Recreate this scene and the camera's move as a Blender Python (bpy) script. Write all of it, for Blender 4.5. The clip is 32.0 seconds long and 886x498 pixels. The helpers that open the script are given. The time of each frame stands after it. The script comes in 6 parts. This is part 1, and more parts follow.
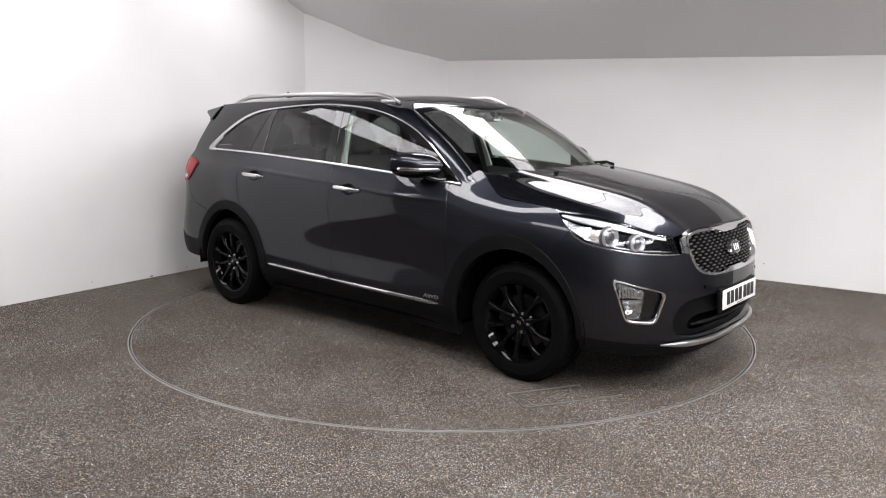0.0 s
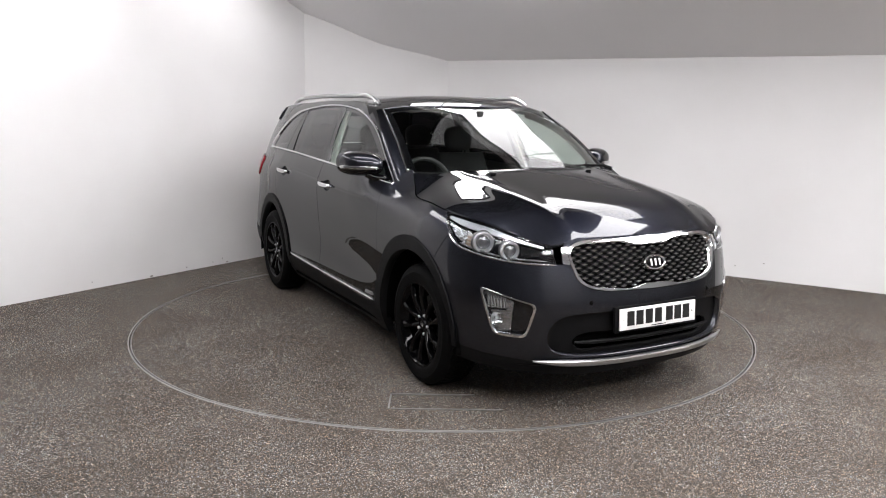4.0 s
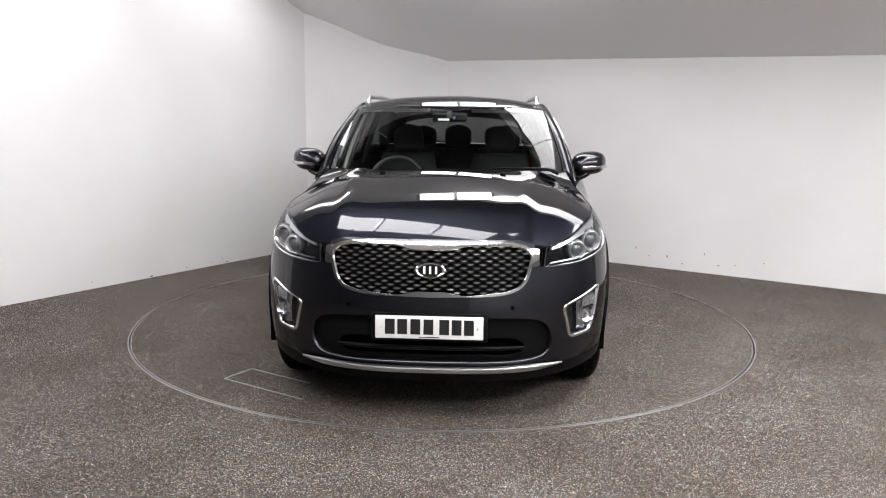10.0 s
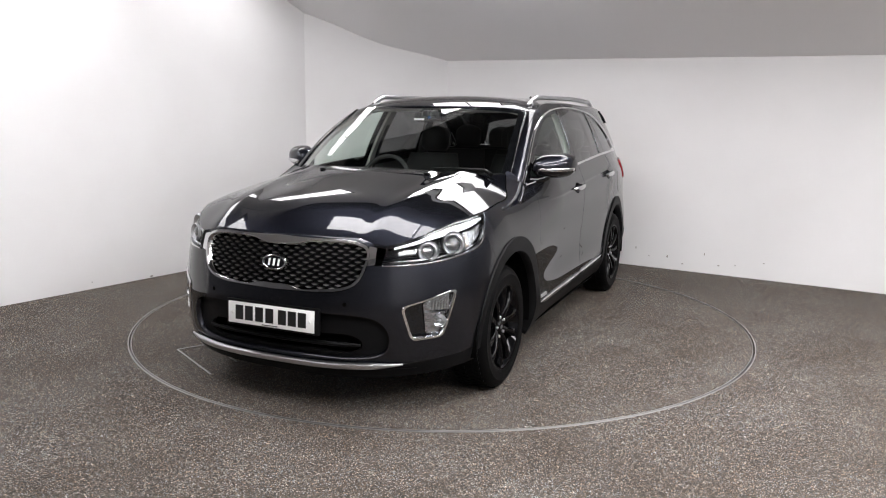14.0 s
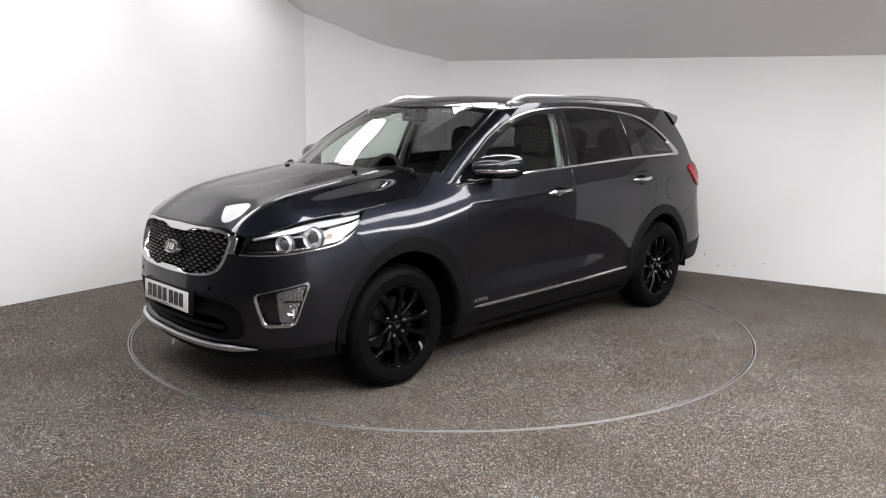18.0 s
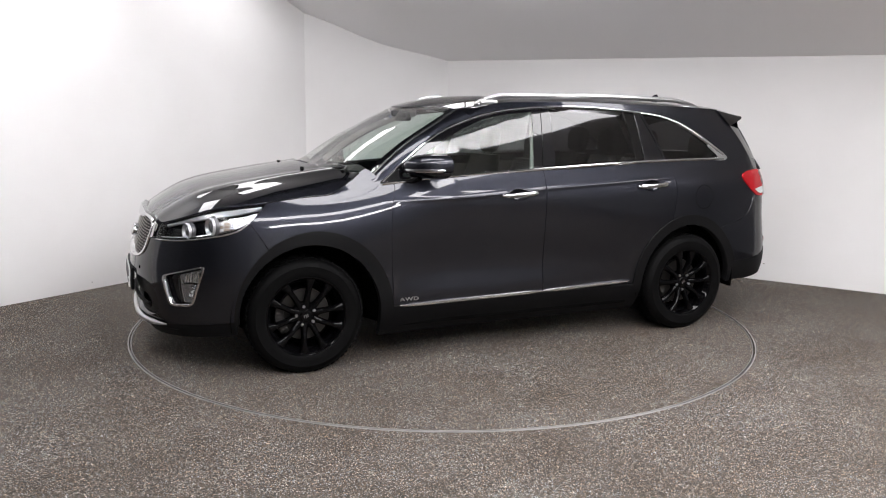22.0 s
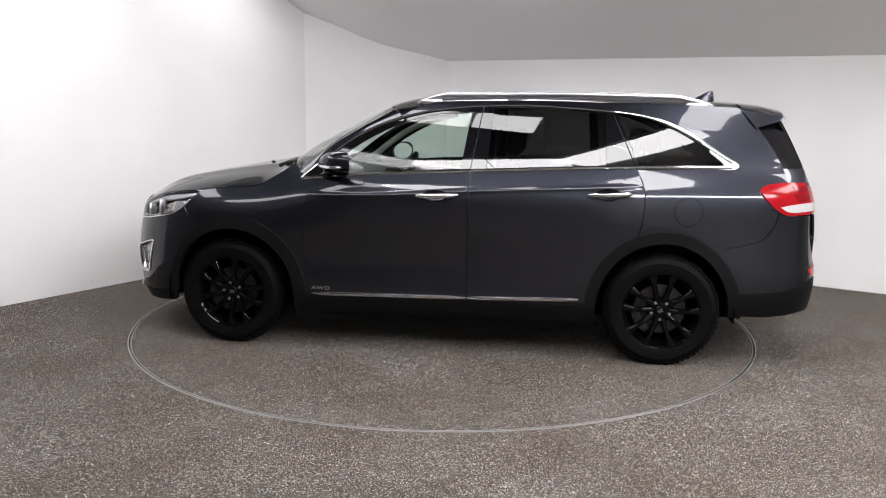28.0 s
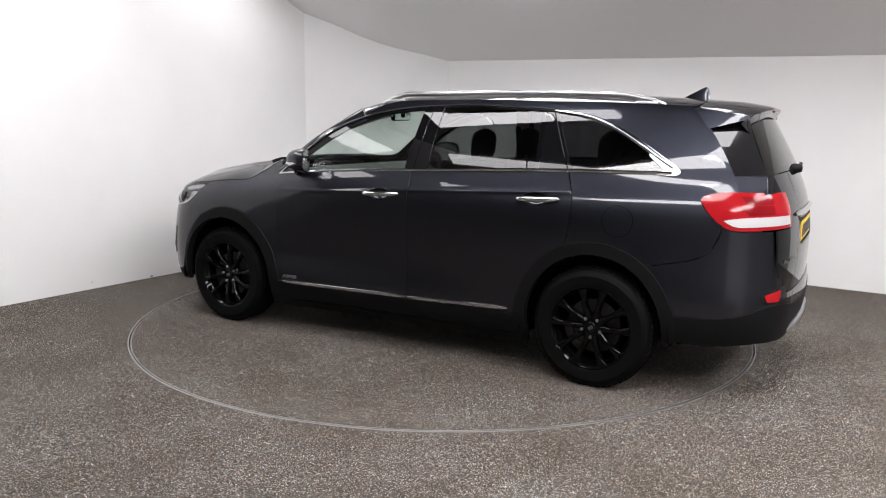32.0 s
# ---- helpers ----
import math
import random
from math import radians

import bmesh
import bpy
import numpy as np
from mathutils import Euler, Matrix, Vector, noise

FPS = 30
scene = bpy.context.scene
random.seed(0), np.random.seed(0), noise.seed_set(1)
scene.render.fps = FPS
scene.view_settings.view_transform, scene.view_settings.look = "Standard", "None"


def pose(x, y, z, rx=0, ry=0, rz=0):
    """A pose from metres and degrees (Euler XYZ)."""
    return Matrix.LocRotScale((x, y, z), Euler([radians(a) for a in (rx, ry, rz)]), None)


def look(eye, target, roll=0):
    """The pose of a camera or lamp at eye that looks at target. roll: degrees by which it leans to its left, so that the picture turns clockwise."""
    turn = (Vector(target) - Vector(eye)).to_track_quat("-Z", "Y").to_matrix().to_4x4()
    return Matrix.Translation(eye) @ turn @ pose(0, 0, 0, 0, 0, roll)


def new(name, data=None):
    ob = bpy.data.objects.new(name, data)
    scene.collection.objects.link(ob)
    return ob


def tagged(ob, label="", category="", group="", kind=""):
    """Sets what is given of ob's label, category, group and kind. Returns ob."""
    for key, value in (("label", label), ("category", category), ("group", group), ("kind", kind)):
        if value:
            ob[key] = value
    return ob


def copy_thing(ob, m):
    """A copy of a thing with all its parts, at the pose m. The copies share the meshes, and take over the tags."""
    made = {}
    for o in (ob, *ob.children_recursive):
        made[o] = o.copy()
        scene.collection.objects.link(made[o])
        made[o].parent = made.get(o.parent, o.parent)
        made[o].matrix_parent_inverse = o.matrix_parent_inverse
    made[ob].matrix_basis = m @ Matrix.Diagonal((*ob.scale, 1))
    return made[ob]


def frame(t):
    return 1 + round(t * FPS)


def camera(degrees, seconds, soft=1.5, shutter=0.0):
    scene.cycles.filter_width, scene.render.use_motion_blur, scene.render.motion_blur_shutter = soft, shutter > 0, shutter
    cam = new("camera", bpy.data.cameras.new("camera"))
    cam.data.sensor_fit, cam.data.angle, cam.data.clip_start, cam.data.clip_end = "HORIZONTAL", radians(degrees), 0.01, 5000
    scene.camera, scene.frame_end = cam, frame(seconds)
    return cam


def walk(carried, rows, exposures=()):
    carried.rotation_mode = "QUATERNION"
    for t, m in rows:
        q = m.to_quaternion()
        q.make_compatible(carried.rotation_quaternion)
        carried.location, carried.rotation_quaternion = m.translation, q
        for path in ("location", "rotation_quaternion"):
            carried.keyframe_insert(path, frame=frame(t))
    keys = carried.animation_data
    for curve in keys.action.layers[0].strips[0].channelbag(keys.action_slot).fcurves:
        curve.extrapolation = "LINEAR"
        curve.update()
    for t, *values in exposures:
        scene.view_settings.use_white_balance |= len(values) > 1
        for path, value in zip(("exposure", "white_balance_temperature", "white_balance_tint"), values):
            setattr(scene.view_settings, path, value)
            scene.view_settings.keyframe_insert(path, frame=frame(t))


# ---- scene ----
cam = camera(59.0, 32.0, soft=1.1)
EYE = look((0, -5.86, 1.525), (0, -5.86 + 9.8564, 1.525 - 1.6884), 0.67)
walk(cam, [(0, EYE), (32, EYE)])

# ---- light ----
world = bpy.data.worlds.new("world")
scene.world = world
world.use_nodes = True
world.node_tree.nodes["Background"].inputs[0].default_value = (0.75, 0.78, 0.85, 1)
world.node_tree.nodes["Background"].inputs[1].default_value = 0.05
scene.view_settings.exposure = 0.0
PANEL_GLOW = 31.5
# rows of luminous ceiling panels, eight in a ring over the turntable and one inside it, then two unseen ones added as
# fill: both ends in plan, width, panels in the row, their output, height if hung on rods
RING = [(-0.6 + 3.0 * math.cos(radians(22.5 + 45 * k)), -1.62 + 3.0 * math.sin(radians(22.5 + 45 * k))) for k in range(9)]
RING[2] = (-0.30, RING[2][1])
# the last two rows are unseen, added to brighten the right side and back walls
LIGHT_ROWS = [(RING[k], RING[k + 1], width, 2, glow_share) for k, width, glow_share in ((0, 0.50, 0.25), (1, 0.50, 0.6), (4, 0.62, 0.25), (5, 0.62, 0.6), (6, 0.62, 0.6), (7, 0.60, 0.4))] + [((-2.62, 0.62), (-2.98, -1.60), 0.52, 3, 0.25, 2.85), ((-1.15, 1.98), (-2.28, 1.34), 0.32, 2, 0.25), ((-1.25, -1.18), (0.45, -1.84), 0.38, 3, 0.4, 2.70), ((1.0, -7.2), (4.6, -5.3), 0.9, 4, 1.0), ((4.3, -4.2), (4.8, -1.6), 0.9, 3, 0.6)]


# ---- materials ----
def material(name, color, rough=0.5, metal=0.0, coat=0.0, **more):
    m = bpy.data.materials.new(name)
    m.use_nodes = True
    b = m.node_tree.nodes["Principled BSDF"]
    b.inputs["Base Color"].default_value = (*color, 1)
    b.inputs["Roughness"].default_value = rough
    b.inputs["Metallic"].default_value = metal
    b.inputs["Coat Weight"].default_value = coat
    b.inputs["Coat Roughness"].default_value = 0.02
    for key, value in more.items():
        b.inputs[key.replace("_", " ")].default_value = value
    return m


def node(m, kind, **values):
    n = m.node_tree.nodes.new(kind)
    for key, value in values.items():
        n.inputs[key.replace("_", " ")].default_value = value
    return n


def link(m, a, b):
    m.node_tree.links.new(a, b)


def ramp(m, source, stops):
    r = m.node_tree.nodes.new("ShaderNodeValToRGB")
    e = r.color_ramp.elements
    while len(e) < len(stops):
        e.new(0.5)
    for el, (p, c) in zip(e, stops):
        el.position, el.color = p, (*c, 1)
    link(m, source, r.inputs[0])
    return r.outputs[0]


def mixed(m, fac, a, b, how="MIX"):
    n = m.node_tree.nodes.new("ShaderNodeMix")
    n.data_type, n.blend_type = "RGBA", how
    for slot, v in ((0, fac), (6, a), (7, b)):
        if hasattr(v, "is_linked"):
            link(m, v, n.inputs[slot])
        else:
            n.inputs[slot].default_value = v
    return n.outputs[2]


def textured(m, scale, strength, dist=0.002, rough=None):
    """Fine relief, and roughness that wanders, from noise of that scale."""
    c = node(m, "ShaderNodeTexCoord")
    n = node(m, "ShaderNodeTexNoise", Scale=scale, Detail=4.0)
    link(m, c.outputs["Object"], n.inputs["Vector"])
    b = node(m, "ShaderNodeBump", Strength=strength, Distance=dist)
    link(m, n.outputs["Fac"], b.inputs["Height"])
    p = m.node_tree.nodes["Principled BSDF"]
    link(m, b.outputs[0], p.inputs["Normal"])
    if rough:
        link(m, ramp(m, n.outputs["Fac"], [(0.3, (rough[0],) * 3), (0.7, (rough[1],) * 3)]), p.inputs["Roughness"])
    return m


def wall_paint():
    m = material("white_wall_paint", (0.80, 0.79, 0.79), 0.75)
    c = node(m, "ShaderNodeTexCoord")
    big = node(m, "ShaderNodeTexNoise", Scale=0.9, Detail=5.0)
    link(m, c.outputs["Object"], big.inputs["Vector"])
    col = ramp(m, big.outputs["Fac"], [(0.3, (0.765, 0.755, 0.752)), (0.7, (0.82, 0.815, 0.812))])
    fine = node(m, "ShaderNodeTexNoise", Scale=60.0, Detail=3.0)
    link(m, c.outputs["Object"], fine.inputs["Vector"])
    b = node(m, "ShaderNodeBump", Strength=0.08, Distance=0.003)
    link(m, fine.outputs["Fac"], b.inputs["Height"])
    p = m.node_tree.nodes["Principled BSDF"]
    link(m, col, p.inputs["Base Color"])
    link(m, b.outputs[0], p.inputs["Normal"])
    return m


def stone_carpet(name):
    """Resin-bound grit: grains of grey, brown and near-white, with brownish stains."""
    m = material(name, (0.2, 0.18, 0.16), 0.8, Specular_IOR_Level=0.3)
    c = node(m, "ShaderNodeTexCoord")
    v = node(m, "ShaderNodeTexVoronoi", Scale=300.0)
    link(m, c.outputs["Object"], v.inputs["Vector"])
    sep = node(m, "ShaderNodeSeparateColor")
    link(m, v.outputs["Color"], sep.inputs[0])
    grains = ramp(m, sep.outputs[0], [(0.0, (0.012, 0.0103, 0.009)), (0.30, (0.045, 0.0387, 0.0335)), (0.62, (0.088, 0.077, 0.067)), (0.80, (0.120, 0.090, 0.067)), (0.84, (0.130, 0.118, 0.105)), (1.0, (0.66, 0.63, 0.59))])
    n = node(m, "ShaderNodeTexNoise", Scale=1.3, Detail=6.0, Roughness=0.6)
    link(m, c.outputs["Object"], n.inputs["Vector"])
    stain = ramp(m, n.outputs["Fac"], [(0.33, (0.72, 0.665, 0.605)), (0.66, (1.10, 1.11, 1.115))])
    hue = ramp(m, sep.outputs[1], [(0.0, (0.78, 0.99, 1.24)), (0.35, (1.0, 1.0, 1.0)), (0.7, (1.0, 1.0, 0.98)), (1.0, (1.34, 1.0, 0.72))])
    n2 = node(m, "ShaderNodeTexNoise", Scale=26.0, Detail=3.0)
    link(m, c.outputs["Object"], n2.inputs["Vector"])
    patch = ramp(m, n2.outputs["Fac"], [(0.35, (0.86, 0.85, 0.84)), (0.65, (1.09, 1.09, 1.09))])
    col = mixed(m, 1.0, mixed(m, 1.0, mixed(m, 1.0, grains, hue, "MULTIPLY"), stain, "MULTIPLY"), patch, "MULTIPLY")
    p = m.node_tree.nodes["Principled BSDF"]
    link(m, col, p.inputs["Base Color"])
    b = node(m, "ShaderNodeBump", Strength=0.8, Distance=0.004)
    link(m, v.outputs["Distance"], b.inputs["Height"])
    link(m, b.outputs[0], p.inputs["Normal"])
    return m


def glass(name, tint, gloss=1.0):
    """A pane: what lies behind shows through its tint, and it mirrors more at a slant."""
    m = bpy.data.materials.new(name)
    m.use_nodes = True
    t = m.node_tree
    t.nodes.clear()
    out = t.nodes.new("ShaderNodeOutputMaterial")
    a = t.nodes.new("ShaderNodeBsdfTransparent")
    a.inputs[0].default_value = (*tint, 1)
    g = t.nodes.new("ShaderNodeBsdfGlossy")
    g.inputs["Roughness"].default_value = 0.0
    g.inputs[0].default_value = (gloss, gloss, gloss, 1)
    f = t.nodes.new("ShaderNodeLayerWeight")
    f.inputs[0].default_value = 0.5
    p = t.nodes.new("ShaderNodeMath")
    p.operation, p.inputs[1].default_value = "POWER", 5.0
    link(m, f.outputs["Facing"], p.inputs[0])
    k = t.nodes.new("ShaderNodeMath")
    k.operation, k.inputs[1].default_value, k.inputs[2].default_value = "MULTIPLY_ADD", 0.95, 0.045
    link(m, p.outputs[0], k.inputs[0])
    x = t.nodes.new("ShaderNodeMixShader")
    link(m, k.outputs[0], x.inputs[0])
    link(m, a.outputs[0], x.inputs[1])
    link(m, g.outputs[0], x.inputs[2])
    link(m, x.outputs[0], out.inputs[0])
    return m


def glowing(name, color, strength):
    return material(name, color, 0.5, Emission_Color=(*color, 1), Emission_Strength=strength)


def car_paint():
    """Graphite metallic: fine aluminium flakes in a dark blue-grey base under clear lacquer."""
    m = material("graphite_car_paint", (0.018, 0.0185, 0.024), 0.40, 1.0, 1.0, Coat_IOR=1.45, Specular_Tint=(0.18, 0.18, 0.21, 1))
    c = node(m, "ShaderNodeTexCoord")
    v = node(m, "ShaderNodeTexVoronoi", Scale=900.0)
    link(m, c.outputs["Object"], v.inputs["Vector"])
    sep = node(m, "ShaderNodeSeparateColor")
    link(m, v.outputs["Color"], sep.inputs[0])
    col = ramp(m, sep.outputs[0], [(0.0, (0.013, 0.0138, 0.019)), (0.75, (0.0205, 0.022, 0.0292)), (1.0, (0.045, 0.048, 0.060))])
    p = m.node_tree.nodes["Principled BSDF"]
    link(m, col, p.inputs["Base Color"])
    return m


WALL = wall_paint()
# dark, grey and pale tones: unseen walls only, set to shape the car's reflections
UNSEEN_DARK = textured(material("unseen_wall_dark_tone", (0.15, 0.15, 0.153), 0.8), 40, 0.06)
CEILING = textured(material("grey_ceiling_paint", (0.88, 0.87, 0.875), 0.8), 40, 0.06)
UNSEEN_GREY = textured(material("unseen_wall_grey_tone", (0.22, 0.22, 0.223), 0.8), 40, 0.06)
UNSEEN_PALE = textured(material("unseen_wall_pale_tone", (0.34, 0.34, 0.343), 0.8), 40, 0.06)
CANOPY = textured(material("dark_canopy_paint", (0.05, 0.05, 0.052), 0.8), 40, 0.06)
SCUFF = textured(material("scuffed_plaster", (0.26, 0.24, 0.22), 0.8), 120, 0.2)
FLOOR = stone_carpet("grit_floor")
DISC = stone_carpet("grit_turntable")
STEEL = textured(material("edge_metal", (0.36, 0.355, 0.35), 0.45, 1.0), 90, 0.1, rough=(0.4, 0.65))
PANELS = {glow_share: glowing("light_panel", (1.0, 0.98, 1.0), glow_share * PANEL_GLOW) for glow_share in (0.25, 0.4, 0.6, 1.0)}  # by share of PANEL_GLOW, set row by row to balance the room's light
FRAME = material("light_frame", (0.12, 0.12, 0.12), 0.5)
PAINT = car_paint()
CHROME = textured(material("chrome", (0.64, 0.64, 0.65), 0.06, 1.0), 30, 0.01, rough=(0.04, 0.10))
SATIN = material("satin_silver", (0.50, 0.50, 0.51), 0.30, 1.0)
GLOSS = material("gloss_black", (0.004, 0.004, 0.005), 0.3, 0.0, 1.0, Specular_IOR_Level=0.0)
PLASTIC = textured(material("black_plastic", (0.0042, 0.0042, 0.0046), 0.5, Specular_IOR_Level=0.10), 900, 0.25, 0.0008, (0.42, 0.6))
RUBBER = textured(material("tyre_rubber", (0.0024, 0.0024, 0.0025), 0.62, Specular_IOR_Level=0.07), 300, 0.3, 0.001, (0.5, 0.72))
# near-black for liners and sensors, also for shade painted into gaps and voids
CAVITY = material("dark_cavity", (0.003, 0.003, 0.003), 0.9, Specular_IOR_Level=0.0)
SCREEN = glass("windscreen_glass", (0.86, 0.90, 0.87))
DOOR_GLASS = glass("door_glass", (0.70, 0.80, 0.75))
PRIVACY = glass("privacy_glass", (0.16, 0.16, 0.165))
LENS = glass("clear_lens", (0.92, 0.94, 0.95), 0.55)
RED = material("red_lens", (0.29, 0.006, 0.010), 0.10, 0.0, 0.12, Specular_IOR_Level=0.2)
DEEP_RED = material("deep_red_lens", (0.17, 0.004, 0.007), 0.12, 0.0, 0.12, Specular_IOR_Level=0.2)
CLEAR = material("frosted_clear_lens", (0.46, 0.46, 0.46), 0.15, 0.0, 1.0)
LAMP_CHROME = material("lamp_chrome", (0.66, 0.66, 0.68), 0.32, 0.9)
FACET = textured(material("faceted_reflector", (0.55, 0.55, 0.57), 0.16, 1.0), 38, 0.7, 0.010)
REFLECTOR = material("lamp_reflector", (0.85, 0.85, 0.86), 0.12, 1.0)
AMBER = material("amber_lens", (0.42, 0.33, 0.26), 0.2, 0.3, 0.8)
STUD = material("dark_chrome_stud", (0.42, 0.41, 0.39), 0.30, 1.0)
PROJECTOR = material("projector_glass", (0.11, 0.11, 0.115), 0.08, 0.4, 1.0)
LAMP_GREY = material("lamp_housing", (0.11, 0.11, 0.115), 0.3, 0.6)
FABRIC = textured(material("black_seat_cloth", (0.013, 0.013, 0.014), 0.85), 400, 0.3)
TRIM_GREY = textured(material("grey_cabin_trim", (0.10, 0.10, 0.10), 0.7), 300, 0.2)
LINER = textured(material("light_headliner", (0.42, 0.41, 0.39), 0.9), 300, 0.2)
DASH = textured(material("dashboard_plastic", (0.020, 0.020, 0.021), 0.6), 500, 0.2)
RIM = material("black_alloy", (0.0015, 0.0015, 0.0018), 0.3, 0.0, 0.5, Specular_IOR_Level=0.0, Coat_IOR=1.4)
DISC_METAL = textured(material("brake_disc", (0.06, 0.058, 0.056), 0.45, 1.0), 60, 0.1)
PLATE_WHITE = material("plate_white", (0.78, 0.78, 0.76), 0.35)
PLATE_YELLOW = material("plate_yellow", (0.75, 0.52, 0.03), 0.35)
INK = material("plate_ink", (0.01, 0.01, 0.01), 0.4)
PAPER = material("white_paper", (0.8, 0.8, 0.8), 0.7)


# ---- building helpers ----
def shape(name, verts, faces, mats, parent=None, label="", normals=None, smooth=True):
    me = bpy.data.meshes.new(name)
    me.from_pydata([tuple(map(float, v)) for v in verts], [], [tuple(int(i) for i in f) for f in faces])
    for m in mats if isinstance(mats, (list, tuple)) else [mats]:
        me.materials.append(m)
    me.update()
    if smooth:
        me.shade_smooth()
    if normals is not None:
        me.normals_split_custom_set_from_vertices([tuple(map(float, n)) for n in normals])
    ob = new(name, me)
    ob.parent = parent
    if label:
        tagged(ob, label)
    return ob


def part(name, bm, mat, parent=None, label="", smooth=30):
    me = bpy.data.meshes.new(name)
    bmesh.ops.recalc_face_normals(bm, faces=bm.faces)
    bm.to_mesh(me)
    bm.free()
    me.materials.append(mat)
    if smooth:
        me.shade_smooth()
        me.set_sharp_from_angle(angle=radians(smooth))
    ob = new(name, me)
    ob.parent = parent
    if label:
        tagged(ob, label)
    return ob


def thing(name, label, category, m=None, group="", kind=""):
    ob = new(name)
    ob.empty_display_size = 0.2
    if m is not None:
        ob.matrix_basis = m
    return tagged(ob, label, category, group, kind)


def box(size, at=(0, 0, 0), bevel=0.0, turn=None, bm=None, segs=2):
    bm = bm or bmesh.new()
    made = bmesh.ops.create_cube(bm, size=1)["verts"]
    m = Matrix.Translation(at) @ (turn or Matrix()) @ Matrix.Diagonal((*size, 1))
    bmesh.ops.transform(bm, matrix=m, verts=made)
    if bevel:
        edges = list({e for v in made for e in v.link_edges})
        bmesh.ops.bevel(bm, geom=edges, offset=bevel, segments=segs, affect="EDGES", profile=0.5)
    return bm


def lathe(profile, n=48, axis="x", bm=None, close=False):
    """Turns (radius, along) points round the x, y or z axis."""
    bm = bm or bmesh.new()
    rings = []
    for i in range(n):
        a = 2 * math.pi * i / n
        c, s = math.cos(a), math.sin(a)
        row = []
        for r, d in profile:
            row.append(bm.verts.new({"x": (d, r * c, r * s), "y": (r * c, d, r * s), "z": (r * c, r * s, d)}[axis]))
        rings.append(row)
    k = len(profile)
    for i in range(n):
        a, b = rings[i], rings[(i + 1) % n]
        for j in range(k if close else k - 1):
            bm.faces.new((a[j], b[j], b[(j + 1) % k], a[(j + 1) % k]))
    return bm


def curve(points, step=0.02):
    """Points along a smooth line through the given ones."""
    p = np.array(points, float)
    if len(p) < 3:
        n = max(1, int(np.linalg.norm(p[1] - p[0]) / step))
        return [p[0] + (p[1] - p[0]) * i / n for i in range(n + 1)]
    d = np.concatenate([[0], np.cumsum(np.maximum(np.linalg.norm(np.diff(p, axis=0), axis=1), 1e-6) ** 0.75)])
    f = spline(d, p)
    total = np.sum(np.linalg.norm(np.diff(p, axis=0), axis=1))
    return list(f(np.linspace(0, d[-1], max(4, int(total / step) + 1))))


def arc(cy, cz, r, a0, a1, step=0.02):
    n = max(3, int(abs(radians(a1 - a0)) * r / step))
    return [np.array((cy + r * math.cos(radians(a0 + (a1 - a0) * i / n)), cz + r * math.sin(radians(a0 + (a1 - a0) * i / n)))) for i in range(n + 1)]


def oval(cy, cz, ra, rb, a0, a1, step=0.02):
    """Points along part of an oval, its angles in degrees."""
    n = max(3, int(abs(radians(a1 - a0)) * (ra + rb) / 2 / step))
    a = [radians(a0 + (a1 - a0) * i / n) for i in range(n + 1)]
    return [np.array((cy + ra * math.cos(t), cz + rb * math.sin(t))) for t in a]


def outline(*runs):
    """Joins runs of points into one closed outline and drops the doubled corners."""
    pts = []
    for r in runs:
        for p in r:
            if not pts or np.linalg.norm(p - pts[-1]) > 2e-3:
                pts.append(np.array(p, float))
    if np.linalg.norm(pts[0] - pts[-1]) < 2e-3:
        pts.pop()
    return pts


def inside(p, poly):
    x, y = p[:, 0], p[:, 1]
    c = np.zeros(len(p), bool)
    q = np.array(poly)
    for a, b in zip(q, np.roll(q, -1, 0)):
        hit = ((a[1] > y) != (b[1] > y)) & (x < (b[0] - a[0]) * (y - a[1]) / (b[1] - a[1] + 1e-12) + a[0])
        c ^= hit
    return c


